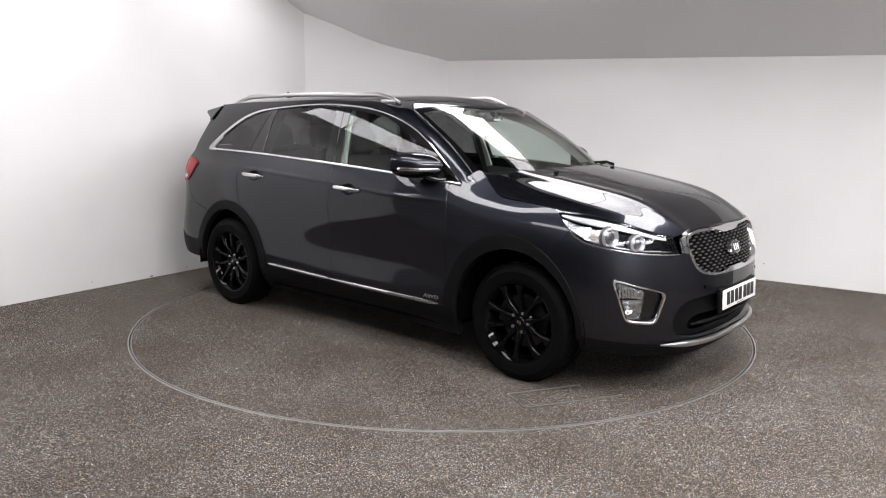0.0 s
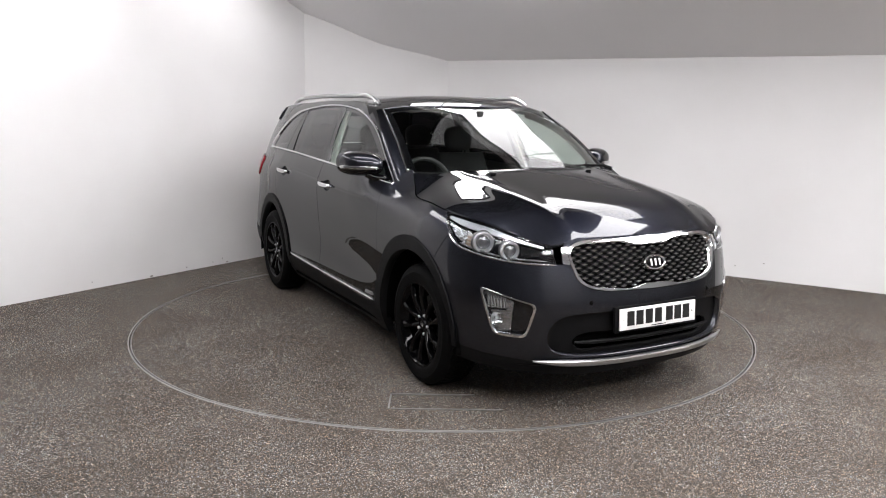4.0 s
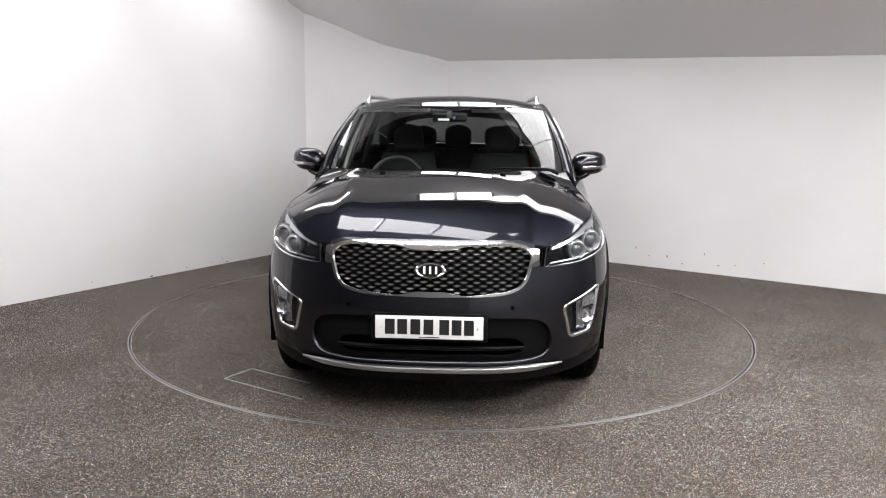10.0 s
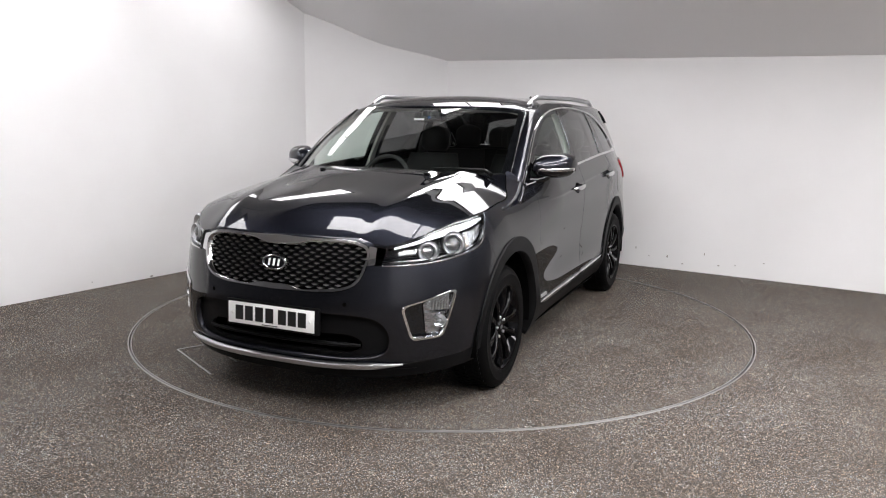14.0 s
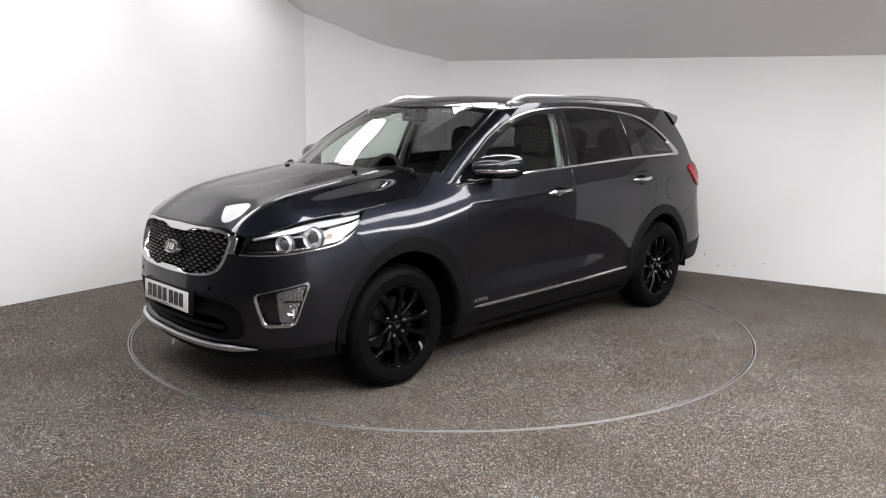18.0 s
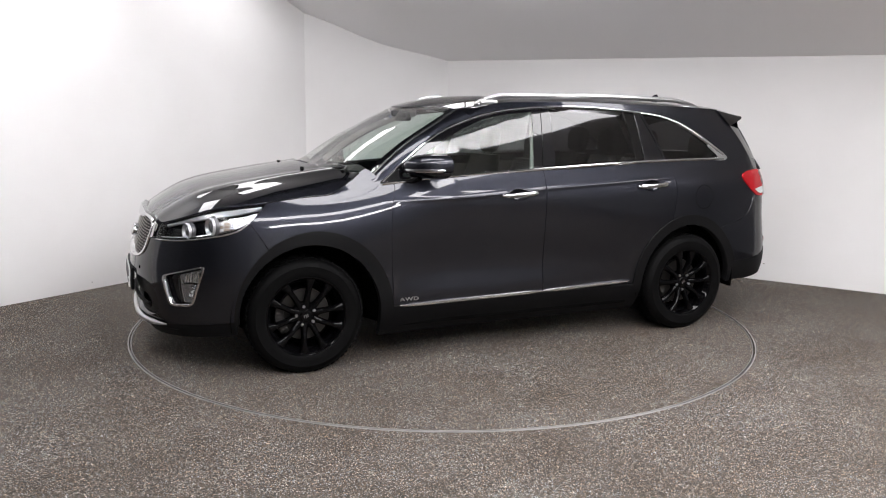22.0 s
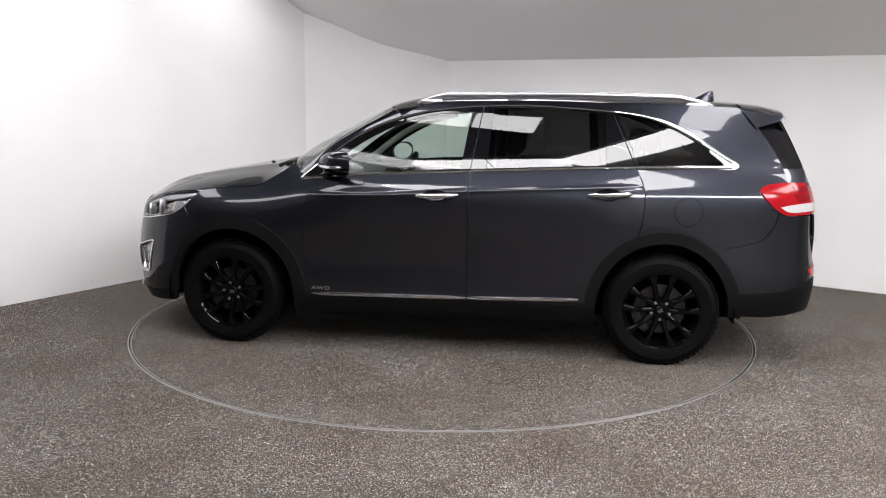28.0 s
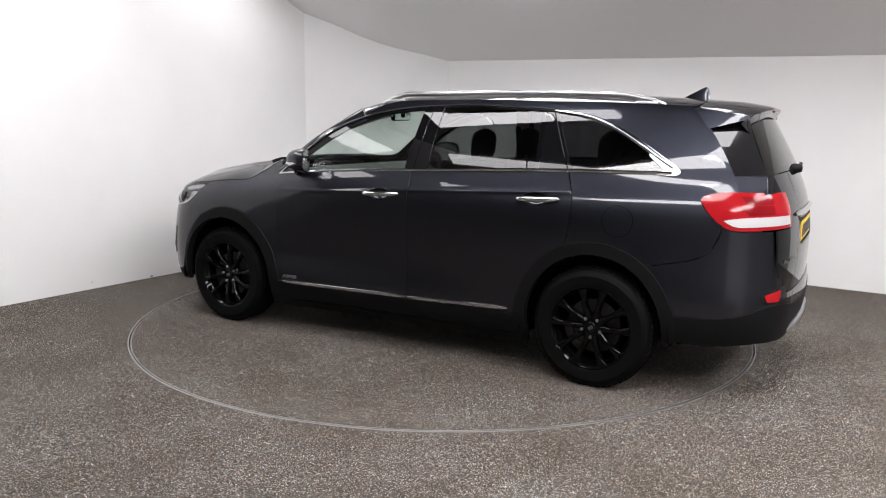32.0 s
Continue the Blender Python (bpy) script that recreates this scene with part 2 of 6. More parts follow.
def panel(name, fn, edge, mat, parent, label="", h=0.03, lip=0.012, out=0.0, holes=(), flip=False, away=(0, 0, 0.6), extra=()):
    """A pressed panel: a patch of the surface fn inside the outline, with turned-in edges. out: how far it stands proud. flip: on the car's other side. extra: further points where it bends sharply."""
    from mathutils.geometry import delaunay_2d_cdt
    loops = [edge, *holes]
    pts, cons = [], []
    for lp in loops:
        k = len(pts)
        pts += [np.array(p, float) for p in lp]
        cons += [(k + i, k + (i + 1) % len(lp)) for i in range(len(lp))]
    b = np.array(pts)
    lo, hi = b.min(0), b.max(0)
    gx, gy = np.meshgrid(np.arange(lo[0] + h / 2, hi[0], h), np.arange(lo[1] + h / 2, hi[1], h))
    g = np.stack([gx.ravel(), gy.ravel()], 1)
    if len(extra):
        q = np.array(extra)
        g = np.concatenate([g[[np.min(np.sum((q - v) ** 2, 1)) > 1.5e-4 for v in g]], q])
    if len(g):
        ok = inside(g, edge)
        for lp in holes:
            ok &= ~inside(g, lp)
        g = g[ok]
        near = np.array([np.min(np.sum((b - q) ** 2, 1)) for q in g]) if len(g) else np.zeros(0)
        g = g[near > (0.45 * h if not len(extra) else 0.007) ** 2] if len(g) else g
    every = [Vector(p) for p in b] + [Vector(p) for p in g]
    vs, _, fs, _, _, _ = delaunay_2d_cdt(every, cons, [], 0, 1e-5)
    v2 = np.array([tuple(v) for v in vs])
    mid = np.array([v2[list(f)].mean(0) for f in fs])
    keep = inside(mid, edge)
    for lp in holes:
        keep &= ~inside(mid, lp)
    fs = [list(f) for f, k in zip(fs, keep) if k]
    e = 1e-3
    p = fn(v2[:, 0], v2[:, 1])
    du = fn(v2[:, 0] + e, v2[:, 1]) - fn(v2[:, 0] - e, v2[:, 1])
    dv = fn(v2[:, 0], v2[:, 1] + e) - fn(v2[:, 0], v2[:, 1] - e)
    n = np.cross(du, dv)
    n /= np.linalg.norm(n, axis=1, keepdims=True) + 1e-12
    if np.mean(np.sum(n * (p - np.array(away)), 1)) < 0:
        n = -n
    p = p + n * out
    if flip:
        p, n = p * [-1, 1, 1], n * [-1, 1, 1]
    ff = []
    for f in fs:
        a, b3, c = p[f[0]], p[f[1]], p[f[2]]
        ff.append(f if np.dot(np.cross(b3 - a, c - a), n[f].sum(0)) > 0 else f[::-1])
    verts, norms = list(p), list(n)
    if lip:
        count = {}
        for f in ff:
            for i in range(len(f)):
                a, b3 = f[i], f[(i + 1) % len(f)]
                count[(a, b3)] = 1
        for a, b3 in [k for k in count if (k[1], k[0]) not in count]:
            i = len(verts)
            along = p[b3] - p[a]
            o = np.cross(along, n[a])
            o /= np.linalg.norm(o) + 1e-12
            verts += [p[a], p[b3], p[b3] - n[b3] * lip, p[a] - n[a] * lip]
            norms += [(n[a] + o) / 1.42, (n[b3] + o) / 1.42, o, o]
            ff.append([i + 1, i, i + 3, i + 2])
    return shape(name, verts, ff, mat, parent, label, norms)


def strip(name, pts, across, width, thick, mat, parent, label="", taper=0.0, dome=0.35):
    """A bar swept along points; across: the direction of its width at each point, its height points away from the surface."""
    p, w = np.array(pts, float), np.array(across, float)
    if w.ndim == 1:
        w = np.tile(w, (len(p), 1))
    t = np.gradient(p, axis=0)
    t /= np.linalg.norm(t, axis=1, keepdims=True)
    w = w - t * np.sum(w * t, 1, keepdims=True)
    w /= np.linalg.norm(w, axis=1, keepdims=True)
    n = np.cross(t, w)
    if np.mean(np.sum(n * (p - np.array((0, 0, 0.6))), 1)) < 0:
        n = -n
    prof = [(-0.5, -0.6), (-0.5, 0.2), (-dome, 0.75), (0, 1.0), (dome, 0.75), (0.5, 0.2), (0.5, -0.6)]
    m, k = len(p), len(prof)
    u = np.linspace(0, 1, m)
    sc = 1 - taper * np.clip(np.maximum(1 - u / 0.1, 1 - (1 - u) / 0.1), 0, 1)
    width = np.broadcast_to(width, m)
    verts = [p[i] + w[i] * a * width[i] * sc[i] + n[i] * c * thick * sc[i] for i in range(m) for a, c in prof]
    faces = [(i * k + j, i * k + (j + 1) % k, (i + 1) * k + (j + 1) % k, (i + 1) * k + j) for i in range(m - 1) for j in range(k)]
    faces += [tuple(range(k)), tuple((m - 1) * k + j for j in range(k))]
    bm = bmesh.new()
    bv = [bm.verts.new(tuple(v)) for v in verts]
    for f in faces:
        bm.faces.new([bv[i] for i in f])
    return part(name, bm, mat, parent, label, 40)


def tube(name, pts, r, mat, parent, label="", n=10):
    p = np.array(pts, float)
    t = np.gradient(p, axis=0)
    t /= np.linalg.norm(t, axis=1, keepdims=True)
    up = np.tile(np.array([0.13, 0.21, 0.97]), (len(p), 1))
    a = np.cross(t, up)
    a /= np.linalg.norm(a, axis=1, keepdims=True)
    b = np.cross(t, a)
    rr = np.broadcast_to(np.asarray(r, float), (len(p),))
    bm = bmesh.new()
    rows = [[bm.verts.new(tuple(p[i] + rr[i] * (a[i] * math.cos(2 * math.pi * j / n) + b[i] * math.sin(2 * math.pi * j / n)))) for j in range(n)] for i in range(len(p))]
    for i in range(len(p) - 1):
        for j in range(n):
            bm.faces.new((rows[i][j], rows[i][(j + 1) % n], rows[i + 1][(j + 1) % n], rows[i + 1][j]))
    bm.faces.new(rows[0])
    bm.faces.new(rows[-1])
    return part(name, bm, mat, parent, label, 60)


def loft(name, rows, mat, parent, label="", closed=False, caps=False):
    """A skin over rows of points of equal number."""
    m, k = len(rows), len(rows[0])
    bm = bmesh.new()
    v = [[bm.verts.new(tuple(map(float, q))) for q in r] for r in rows]
    for i in range(m - 1):
        for j in range(k if closed else k - 1):
            bm.faces.new((v[i][j], v[i][(j + 1) % k], v[i + 1][(j + 1) % k], v[i + 1][j]))
    if caps:
        bm.faces.new(v[0])
        bm.faces.new(v[-1])
    return part(name, bm, mat, parent, label, 50)


# ---- the room ----
CORNERS = [(-1.555, 3.035), (0.03, 3.467), (5.0, 0.245), (8.0, -1.70), (6.0, -9.0), (0.6, -9.0), (-7.0, -9.0), (-7.0, -5.24), (-4.415, -1.31)]  # the tone changes where three corners lie on one line


def soffit(x, y):
    """The ceiling's height: it slopes down to the far walls and sags a little over the short one."""
    sag = 0.06 * math.exp(-((x + 0.75) ** 2 + (y - 3.25) ** 2) / 0.22)
    return min(3.194 - 0.2135 * x - 0.3015 * y - sag, 3.55)


def wall_run(name, a, b, paint, tone, thick=0.15):
    """A wall from a to b, its inner face on the line, up through the ceiling above it."""
    a, b = Vector((*a, 0)), Vector((*b, 0))
    d = (b - a).normalized()
    n = Vector((-d.y, d.x, 0))
    bm = bmesh.new()
    low = [a - d * 0.0, b + d * 0.0, b + n * thick, a + n * thick]
    vs = [bm.verts.new((p.x, p.y, -0.02)) for p in low] + [bm.verts.new((p.x, p.y, 3.75)) for p in low]
    for f in ((0, 1, 2, 3), (4, 5, 6, 7), (0, 1, 5, 4), (1, 2, 6, 5), (2, 3, 7, 6), (3, 0, 4, 7)):
        bm.faces.new([vs[i] for i in f])
    return tagged(part(name, bm, paint, None, "", 0), "plain %s-painted studio wall" % tone, "wall", kind="structure")


# all but the white walls are unseen, their tones chosen for what the car mirrors
TONES = {"white": WALL, "grey": UNSEEN_GREY, "pale grey": UNSEEN_PALE, "dark": UNSEEN_DARK}
WALLS = [wall_run(wall_name, CORNERS[i], CORNERS[(i + 1) % 9], TONES[tone], tone) for i, (wall_name, tone) in enumerate((("wall_north", "white"), ("wall_east", "white"), ("unseen_wall_east", "grey"), ("unseen_wall_southeast", "grey"), ("unseen_wall_south", "pale grey"), ("unseen_wall_south_dark", "dark"), ("unseen_wall_southwest", "dark"), ("unseen_wall_west", "grey"), ("wall_west", "white")))]


def scuffs(k, marks):
    """Small ragged marks on a wall: way along it, height, length, rise."""
    rng = random.Random(k)
    a, b = Vector((*CORNERS[k], 0)), Vector((*CORNERS[(k + 1) % 9], 0))
    d = (b - a).normalized()
    n = Vector((-d.y, d.x, 0))
    for u, z, w, h in marks:
        bm = bmesh.new()
        rim = [(math.cos(t) * w / 2 * rng.uniform(0.6, 1.1), math.sin(t) * h / 2 * rng.uniform(0.5, 1.1)) for t in np.linspace(0, 2 * math.pi, 9, endpoint=False)]
        front = [bm.verts.new(a + d * (u + x) + Vector((0, 0, max(0.003, z + y))) - n * 0.0025) for x, y in rim]
        back = [bm.verts.new(v.co + n * 0.004) for v in front]
        bm.faces.new(front)
        for i in range(9):
            bm.faces.new((front[i], front[(i + 1) % 9], back[(i + 1) % 9], back[i]))
        part("scuff_mark", bm, SCUFF, WALLS[k], "small dark scuff mark", 0)


scuffs(1, [(2.36, 0.19, 0.012, 0.03), (2.50, 0.12, 0.02, 0.012), (2.69, 0.13, 0.014, 0.035), (2.85, 0.07, 0.03, 0.010), (3.06, 0.19, 0.010, 0.028), (3.20, 0.09, 0.022, 0.014), (3.36, 0.11, 0.012, 0.02), (3.62, 0.16, 0.016, 0.012)])
scuffs(8, [(3.10, 0.014, 0.05, 0.022), (3.50, 0.035, 0.012, 0.014), (3.82, 0.04, 0.010, 0.016), (3.94, 0.06, 0.010, 0.02), (4.00, 0.014, 0.04, 0.014), (2.50, 0.06, 0.012, 0.012)])


def ceiling():
    xs, ys = np.arange(-7.2, 8.21, 0.14), np.arange(-9.2, 3.9, 0.14)
    bm = bmesh.new()
    low = [[bm.verts.new((x, y, soffit(x, y))) for x in xs] for y in ys]
    for a, b in zip(low, low[1:]):
        for k in range(len(xs) - 1):
            bm.faces.new((a[k], a[k + 1], b[k + 1], b[k]))
    rim = [low[0], [r[-1] for r in low], low[-1][::-1], [r[0] for r in low][::-1]]
    lid = [bm.verts.new((x, y, 4.4)) for x, y in ((xs[0], ys[0]), (xs[-1], ys[0]), (xs[-1], ys[-1]), (xs[0], ys[-1]))]
    bm.faces.new(lid)
    for k, r in enumerate(rim):
        bm.faces.new([*r, lid[(k + 1) % 4], lid[k]])
    tagged(part("ceiling", bm, CEILING, None, "", 20), "grey-painted ceiling that slopes down to the walls", "ceiling", kind="structure")


ceiling()
R_DISC = 2.24


def floor_with_well():
    """The floor sheet with a round well for the turntable."""
    n = 128
    bm = bmesh.new()
    ring = [bm.verts.new(((R_DISC + 0.004) * math.cos(2 * math.pi * i / n), (R_DISC + 0.004) * math.sin(2 * math.pi * i / n), 0)) for i in range(n)]
    deep = [bm.verts.new((v.co.x, v.co.y, -0.05)) for v in ring]
    far = [bm.verts.new((11 * math.cos(2 * math.pi * i / n), 11 * math.sin(2 * math.pi * i / n) - 1, 0)) for i in range(n)]
    for i in range(n):
        j = (i + 1) % n
        bm.faces.new((ring[i], ring[j], far[j], far[i]))
        bm.faces.new((ring[j], ring[i], deep[i], deep[j]))
    bm.faces.new(deep)
    tagged(part("floor", bm, FLOOR, None, "", 0), "brown-grey resin-bound grit floor with worn patches", "floor", kind="structure")
    bm = lathe([(R_DISC + 0.005, 0.0025), (R_DISC + 0.009, 0.003), (R_DISC + 0.013, 0.0015), (R_DISC + 0.013, -0.01), (R_DISC + 0.005, -0.01)], 160, "z", close=True)
    tagged(part("floor_edge_trim", bm, STEEL), "thin worn metal edging round the turntable well", "edging", kind="structure")


floor_with_well()


def make_turntable():
    t = thing("turntable", "round grit-covered car turntable flush with the floor", "turntable")
    bm = lathe([(0.0001, 0), (1.0, 0), (R_DISC - 0.012, 0), (R_DISC - 0.012, -0.045), (0.0001, -0.045)], 160, "z")
    part("deck", bm, DISC, t, "", 30)
    bm = lathe([(R_DISC - 0.011, 0.002), (R_DISC - 0.008, 0.003), (R_DISC - 0.005, 0.002), (R_DISC - 0.005, -0.04), (R_DISC - 0.011, -0.04)], 160, "z", close=True)
    part("rim", bm, STEEL, t, "thin metal rim of the turntable")
    # inspection hatch let into the deck
    m = Matrix.Translation((-1.18, -1.573, 0)) @ Matrix.Rotation(math.atan2(-0.293, 0.525), 4, "Z")
    bm = bmesh.new()
    box((0.60, 0.010, 0.007), (0.30, 0.0, 0.0), bm=bm)
    box((0.46, 0.010, 0.007), (0.23, 0.217, 0.0), bm=bm)
    box((0.010, 0.206, 0.007), (0.0, 0.1085, 0.0), bm=bm)
    bmesh.ops.transform(bm, matrix=m, verts=bm.verts)
    part("hatch_edging", bm, STEEL, t, "narrow metal edging of a floor hatch", 0)
    return t


turntable = make_turntable()


def canopy():
    """The dark part of the ceiling that the ring of lights encloses, a skin just under the slope."""
    n = 96
    bm = bmesh.new()
    rows = []
    for k in np.linspace(0, 1, 12):
        row = []
        for i in range(n):
            a = 2 * math.pi * i / n
            edge = 2.40 / math.cos((a + math.pi / 8) % (math.pi / 4) - math.pi / 8)
            x, y = -0.6 + k * edge * math.cos(a), -1.62 + k * edge * math.sin(a)
            row.append(bm.verts.new((x, y, soffit(x, y) - 0.012)))
        rows.append(row)
    for a, b in zip(rows, rows[1:]):
        for i in range(n):
            bm.faces.new((a[i], b[i], b[(i + 1) % n], a[(i + 1) % n]))
    bmesh.ops.remove_doubles(bm, verts=bm.verts, dist=1e-4)
    tagged(part("ceiling_canopy", bm, CANOPY, None, "", 20), "dark ceiling field inside the ring of lights", "ceiling", kind="structure")


canopy()


def light_row(a, b, width, count, glow_share, hung=None):
    """Luminous ceiling panels in a row, thin dark bars between them, under the slope or hung on rods."""
    a, b = np.array(a, float), np.array(b, float)
    top = lambda x, y: hung if hung else soffit(x, y)
    mid = np.array((*(a + b) / 2, min(top(*a), top(*b))))
    t = thing("ceiling_light", "row of glowing white ceiling light panels with dark joints", "ceiling light", pose(*mid), "ceiling light rows")
    d = (b - a) / np.linalg.norm(b - a)
    w = np.array((-d[1], d[0])) * width / 2
    gap = 0.02
    step = np.linalg.norm(b - a) / count
    sides = [(0, 3, 2, 1), (4, 5, 6, 7), (0, 1, 5, 4), (1, 2, 6, 5), (2, 3, 7, 6), (3, 0, 4, 7)]
    for i in range(count):
        p, q = a + d * (i * step + gap), a + d * ((i + 1) * step - gap)
        cs = [p - w, q - w, q + w, p + w]
        v = [np.array((*c, top(*c) + dz)) - mid for dz in (-0.08, -0.03) for c in cs]
        shape("diffuser", v, sides, PANELS[glow_share], t, smooth=False)
    cs = [a - w * 1.06 - d * 0.02, b - w * 1.06 + d * 0.02, b + w * 1.06 + d * 0.02, a + w * 1.06 - d * 0.02]
    v = [np.array((*c, top(*c) + dz)) - mid for dz in (-0.028, 0.01) for c in cs]
    shape("backing", v, sides, FRAME, t, smooth=False)
    if hung:
        for u in (0.1, 0.9):
            p = a + (b - a) * u
            tube("rod", [np.array((*p, z)) - mid for z in (hung, (hung + soffit(*p)) / 2, soffit(*p))], 0.006, FRAME, t, "thin dark hanging rod", 8)


# includes the two added fill rows at the end of the list
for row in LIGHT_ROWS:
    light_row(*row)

# ---- the car: surfaces ----
def spline(xs, ys):
    """Natural cubic spline through the knots, straight beyond both ends."""
    xs, ys = np.array(xs, float), np.array(ys, float)
    n = len(xs)
    h = np.diff(xs)
    a = np.zeros((n, n))
    b = np.zeros((n,) + ys.shape[1:])
    a[0, 0] = a[-1, -1] = 1
    for i in range(1, n - 1):
        a[i, i - 1:i + 2] = h[i - 1], 2 * (h[i - 1] + h[i]), h[i]
        b[i] = 6 * ((ys[i + 1] - ys[i]) / h[i] - (ys[i] - ys[i - 1]) / h[i - 1])
    m = np.linalg.solve(a, b)

    def f(x):
        x = np.asarray(x, float)
        i = np.clip(np.searchsorted(xs, x) - 1, 0, n - 2)
        hi = h[i]
        q = np.clip(x, xs[0], xs[-1])
        u, v = (xs[i + 1] - q), (q - xs[i])
        if ys.ndim > 1:
            u, v, hi = u[..., None], v[..., None], hi[..., None]
        y = (m[i] * u ** 3 + m[i + 1] * v ** 3) / (6 * hi) + (ys[i] / hi - m[i] * hi / 6) * u + (ys[i + 1] / hi - m[i + 1] * hi / 6) * v
        s0 = (ys[1] - ys[0]) / h[0] - h[0] * (2 * m[0] + m[1]) / 6
        s1 = (ys[-1] - ys[-2]) / h[-1] + h[-1] * (m[-2] + 2 * m[-1]) / 6
        lo, hi2 = np.minimum(x - xs[0], 0), np.maximum(x - xs[-1], 0)
        if ys.ndim > 1:
            lo, hi2 = lo[..., None], hi2[..., None]
        return y + lo * s0 + hi2 * s1

    return f


# the car's own space: nose towards -y, its left side at +x, wheels on z = 0
PLAN_X = [0, 0.22, 0.42, 0.60, 0.755, 0.879, 0.939, 0.956, 0.955, 0.949, 0.944, 0.937, 0.92, 0.888, 0.82, 0.66, 0.42, 0.2, 0]
PLAN_Y = [-2.215, -2.206, -2.168, -2.092, -1.972, -1.80, -1.58, -1.28, -0.7, 0, 0.7, 1.3, 1.75, 2.09, 2.31, 2.44, 2.49, 2.506, 2.512]
_k = np.concatenate([[0], np.cumsum(np.hypot(np.diff(PLAN_X), np.diff(PLAN_Y)))])
S_END = _k[-1]
plan = spline(np.concatenate([-_k[2:0:-1], _k, 2 * S_END - _k[-2:-4:-1]]), np.stack([np.concatenate([-np.array(PLAN_X[2:0:-1]), PLAN_X, -np.array(PLAN_X[-2:-4:-1])]), np.concatenate([PLAN_Y[2:0:-1], PLAN_Y, PLAN_Y[-2:-4:-1]])], 1))
_fine = np.linspace(0, S_END, 800)
_fx, _fy = plan(_fine).T


def s_at_y(y):
    """The way round the car's plan from the nose to where it lies at y."""
    return np.interp(y, _fy, _fine)


def s_at_x(x):
    """The way round the plan from the middle of the nose to x, on the front."""
    return np.interp(x, _fx[:260], _fine[:260])


LEVELS = [0.18, 0.30, 0.42, 0.55, 0.68, 0.80, 0.92, 1.02, 1.12, 1.22]
INSETS = [  # how far the skin stands inside the plan: nose, corner, fender, doors, quarter, rear corner, tail
    [0.12, 0.045, 0.015, 0.005, 0.02, 0.055, 0.105, 0.18, 0.29, 0.40],
    [0.085, 0.024, 0.006, 0.000, 0.008, 0.026, 0.066, 0.14, 0.25, 0.35],
    [0.055, 0.022, 0.009, 0.003, 0.002, 0.007, 0.030, 0.09, 0.20, 0.30],
    [0.120, 0.040, 0.013, 0.029, 0.025, 0.011, 0.002, 0.002, 0.034, 0.082],
    [0.125, 0.045, 0.018, 0.012, 0.007, 0.003, 0.003, 0.010, 0.039, 0.088],
    [0.11, 0.040, 0.005, 0.000, 0.012, 0.025, 0.032, 0.042, 0.075, 0.13],
    [0.12, 0.050, 0.010, 0.000, 0.020, 0.030, 0.032, 0.040, 0.070, 0.13],
]
_st = [0, float(s_at_y(-1.96)), float(s_at_y(-1.28)), float(s_at_y(-0.3)), float(s_at_y(1.3)), float(s_at_y(2.2)), S_END]
_inz = spline(LEVELS, np.array(INSETS).T)


def body(s, z):
    """The lower body's skin: s round the plan from the nose, z up."""
    s, z = np.broadcast_arrays(np.asarray(s, float), np.asarray(z, float))
    p = plan(s)
    e = 0.004
    t = plan(s + e) - plan(s - e)
    t /= np.linalg.norm(t, axis=-1, keepdims=True)
    prof = _inz(z)
    j = np.clip(np.searchsorted(_st, s) - 1, 0, len(_st) - 2)
    u = np.clip((s - np.array(_st)[j]) / (np.array(_st)[j + 1] - np.array(_st)[j]), 0, 1)
    u = u * u * (3 - 2 * u)
    d = np.take_along_axis(prof, j[..., None], -1)[..., 0] * (1 - u) + np.take_along_axis(prof, j[..., None] + 1, -1)[..., 0] * u
    return np.stack([p[..., 0] - d * t[..., 1], p[..., 1] + d * t[..., 0], z], -1)


crease = spline([-0.9, -0.77, -0.26, 0.3, 0.83, 1.21, 1.5], [1.010, 1.012, 1.024, 1.060, 1.086, 1.104, 1.116])  # height of the fold along the doors


def flank(y, z):
    """The lower body's side, by y and z, with the fold along the doors."""
    y, z = np.broadcast_arrays(np.asarray(y, float), np.asarray(z, float))
    p = body(s_at_y(y), z)
    fade = np.clip((y + 0.80) / 0.25, 0, 1) * np.clip((1.45 - y) / 0.3, 0, 1)
    return p + (0.005 * fade * np.exp(-((z - crease(y)) / 0.013) ** 2))[..., None] * np.array([1.0, 0, 0])


_gx = spline([-1.0, -0.5, 0.1, 0.8, 1.4, 1.8, 2.1, 2.3, 2.45], [0.80, 0.852, 0.88, 0.882, 0.862, 0.83, 0.785, 0.735, 0.66])


def cabin(y, z):
    """The cabin's side, glass and pillars, above the belt line."""
    y, z = np.broadcast_arrays(np.asarray(y, float), np.asarray(z, float))
    d = z - 1.15
    return np.stack([_gx(y) - 0.28 * d - 0.32 * d * np.abs(d) - 2.0 * np.maximum(z - 1.535, 0) ** 2, y, z], -1)


_wy = spline([1.05, 1.219, 1.345, 1.452, 1.60, 1.68], [-1.21, -0.985, -0.79, -0.59, -0.30, -0.13])


def screen(x, z):
    """The windscreen."""
    x, z = np.broadcast_arrays(np.asarray(x, float), np.asarray(z, float))
    return np.stack([x, _wy(z) + 0.05 * (z - 1.4) + 0.3 * (z - 1.4) ** 2 + 0.03 * x ** 2 + 0.64 * x ** 4, z], -1)


_roof = spline([-0.45, -0.285, -0.121, 0.3, 0.8, 1.3, 1.9, 2.256, 2.4], [1.535, 1.605, 1.645, 1.668, 1.675, 1.668, 1.638, 1.600, 1.575])


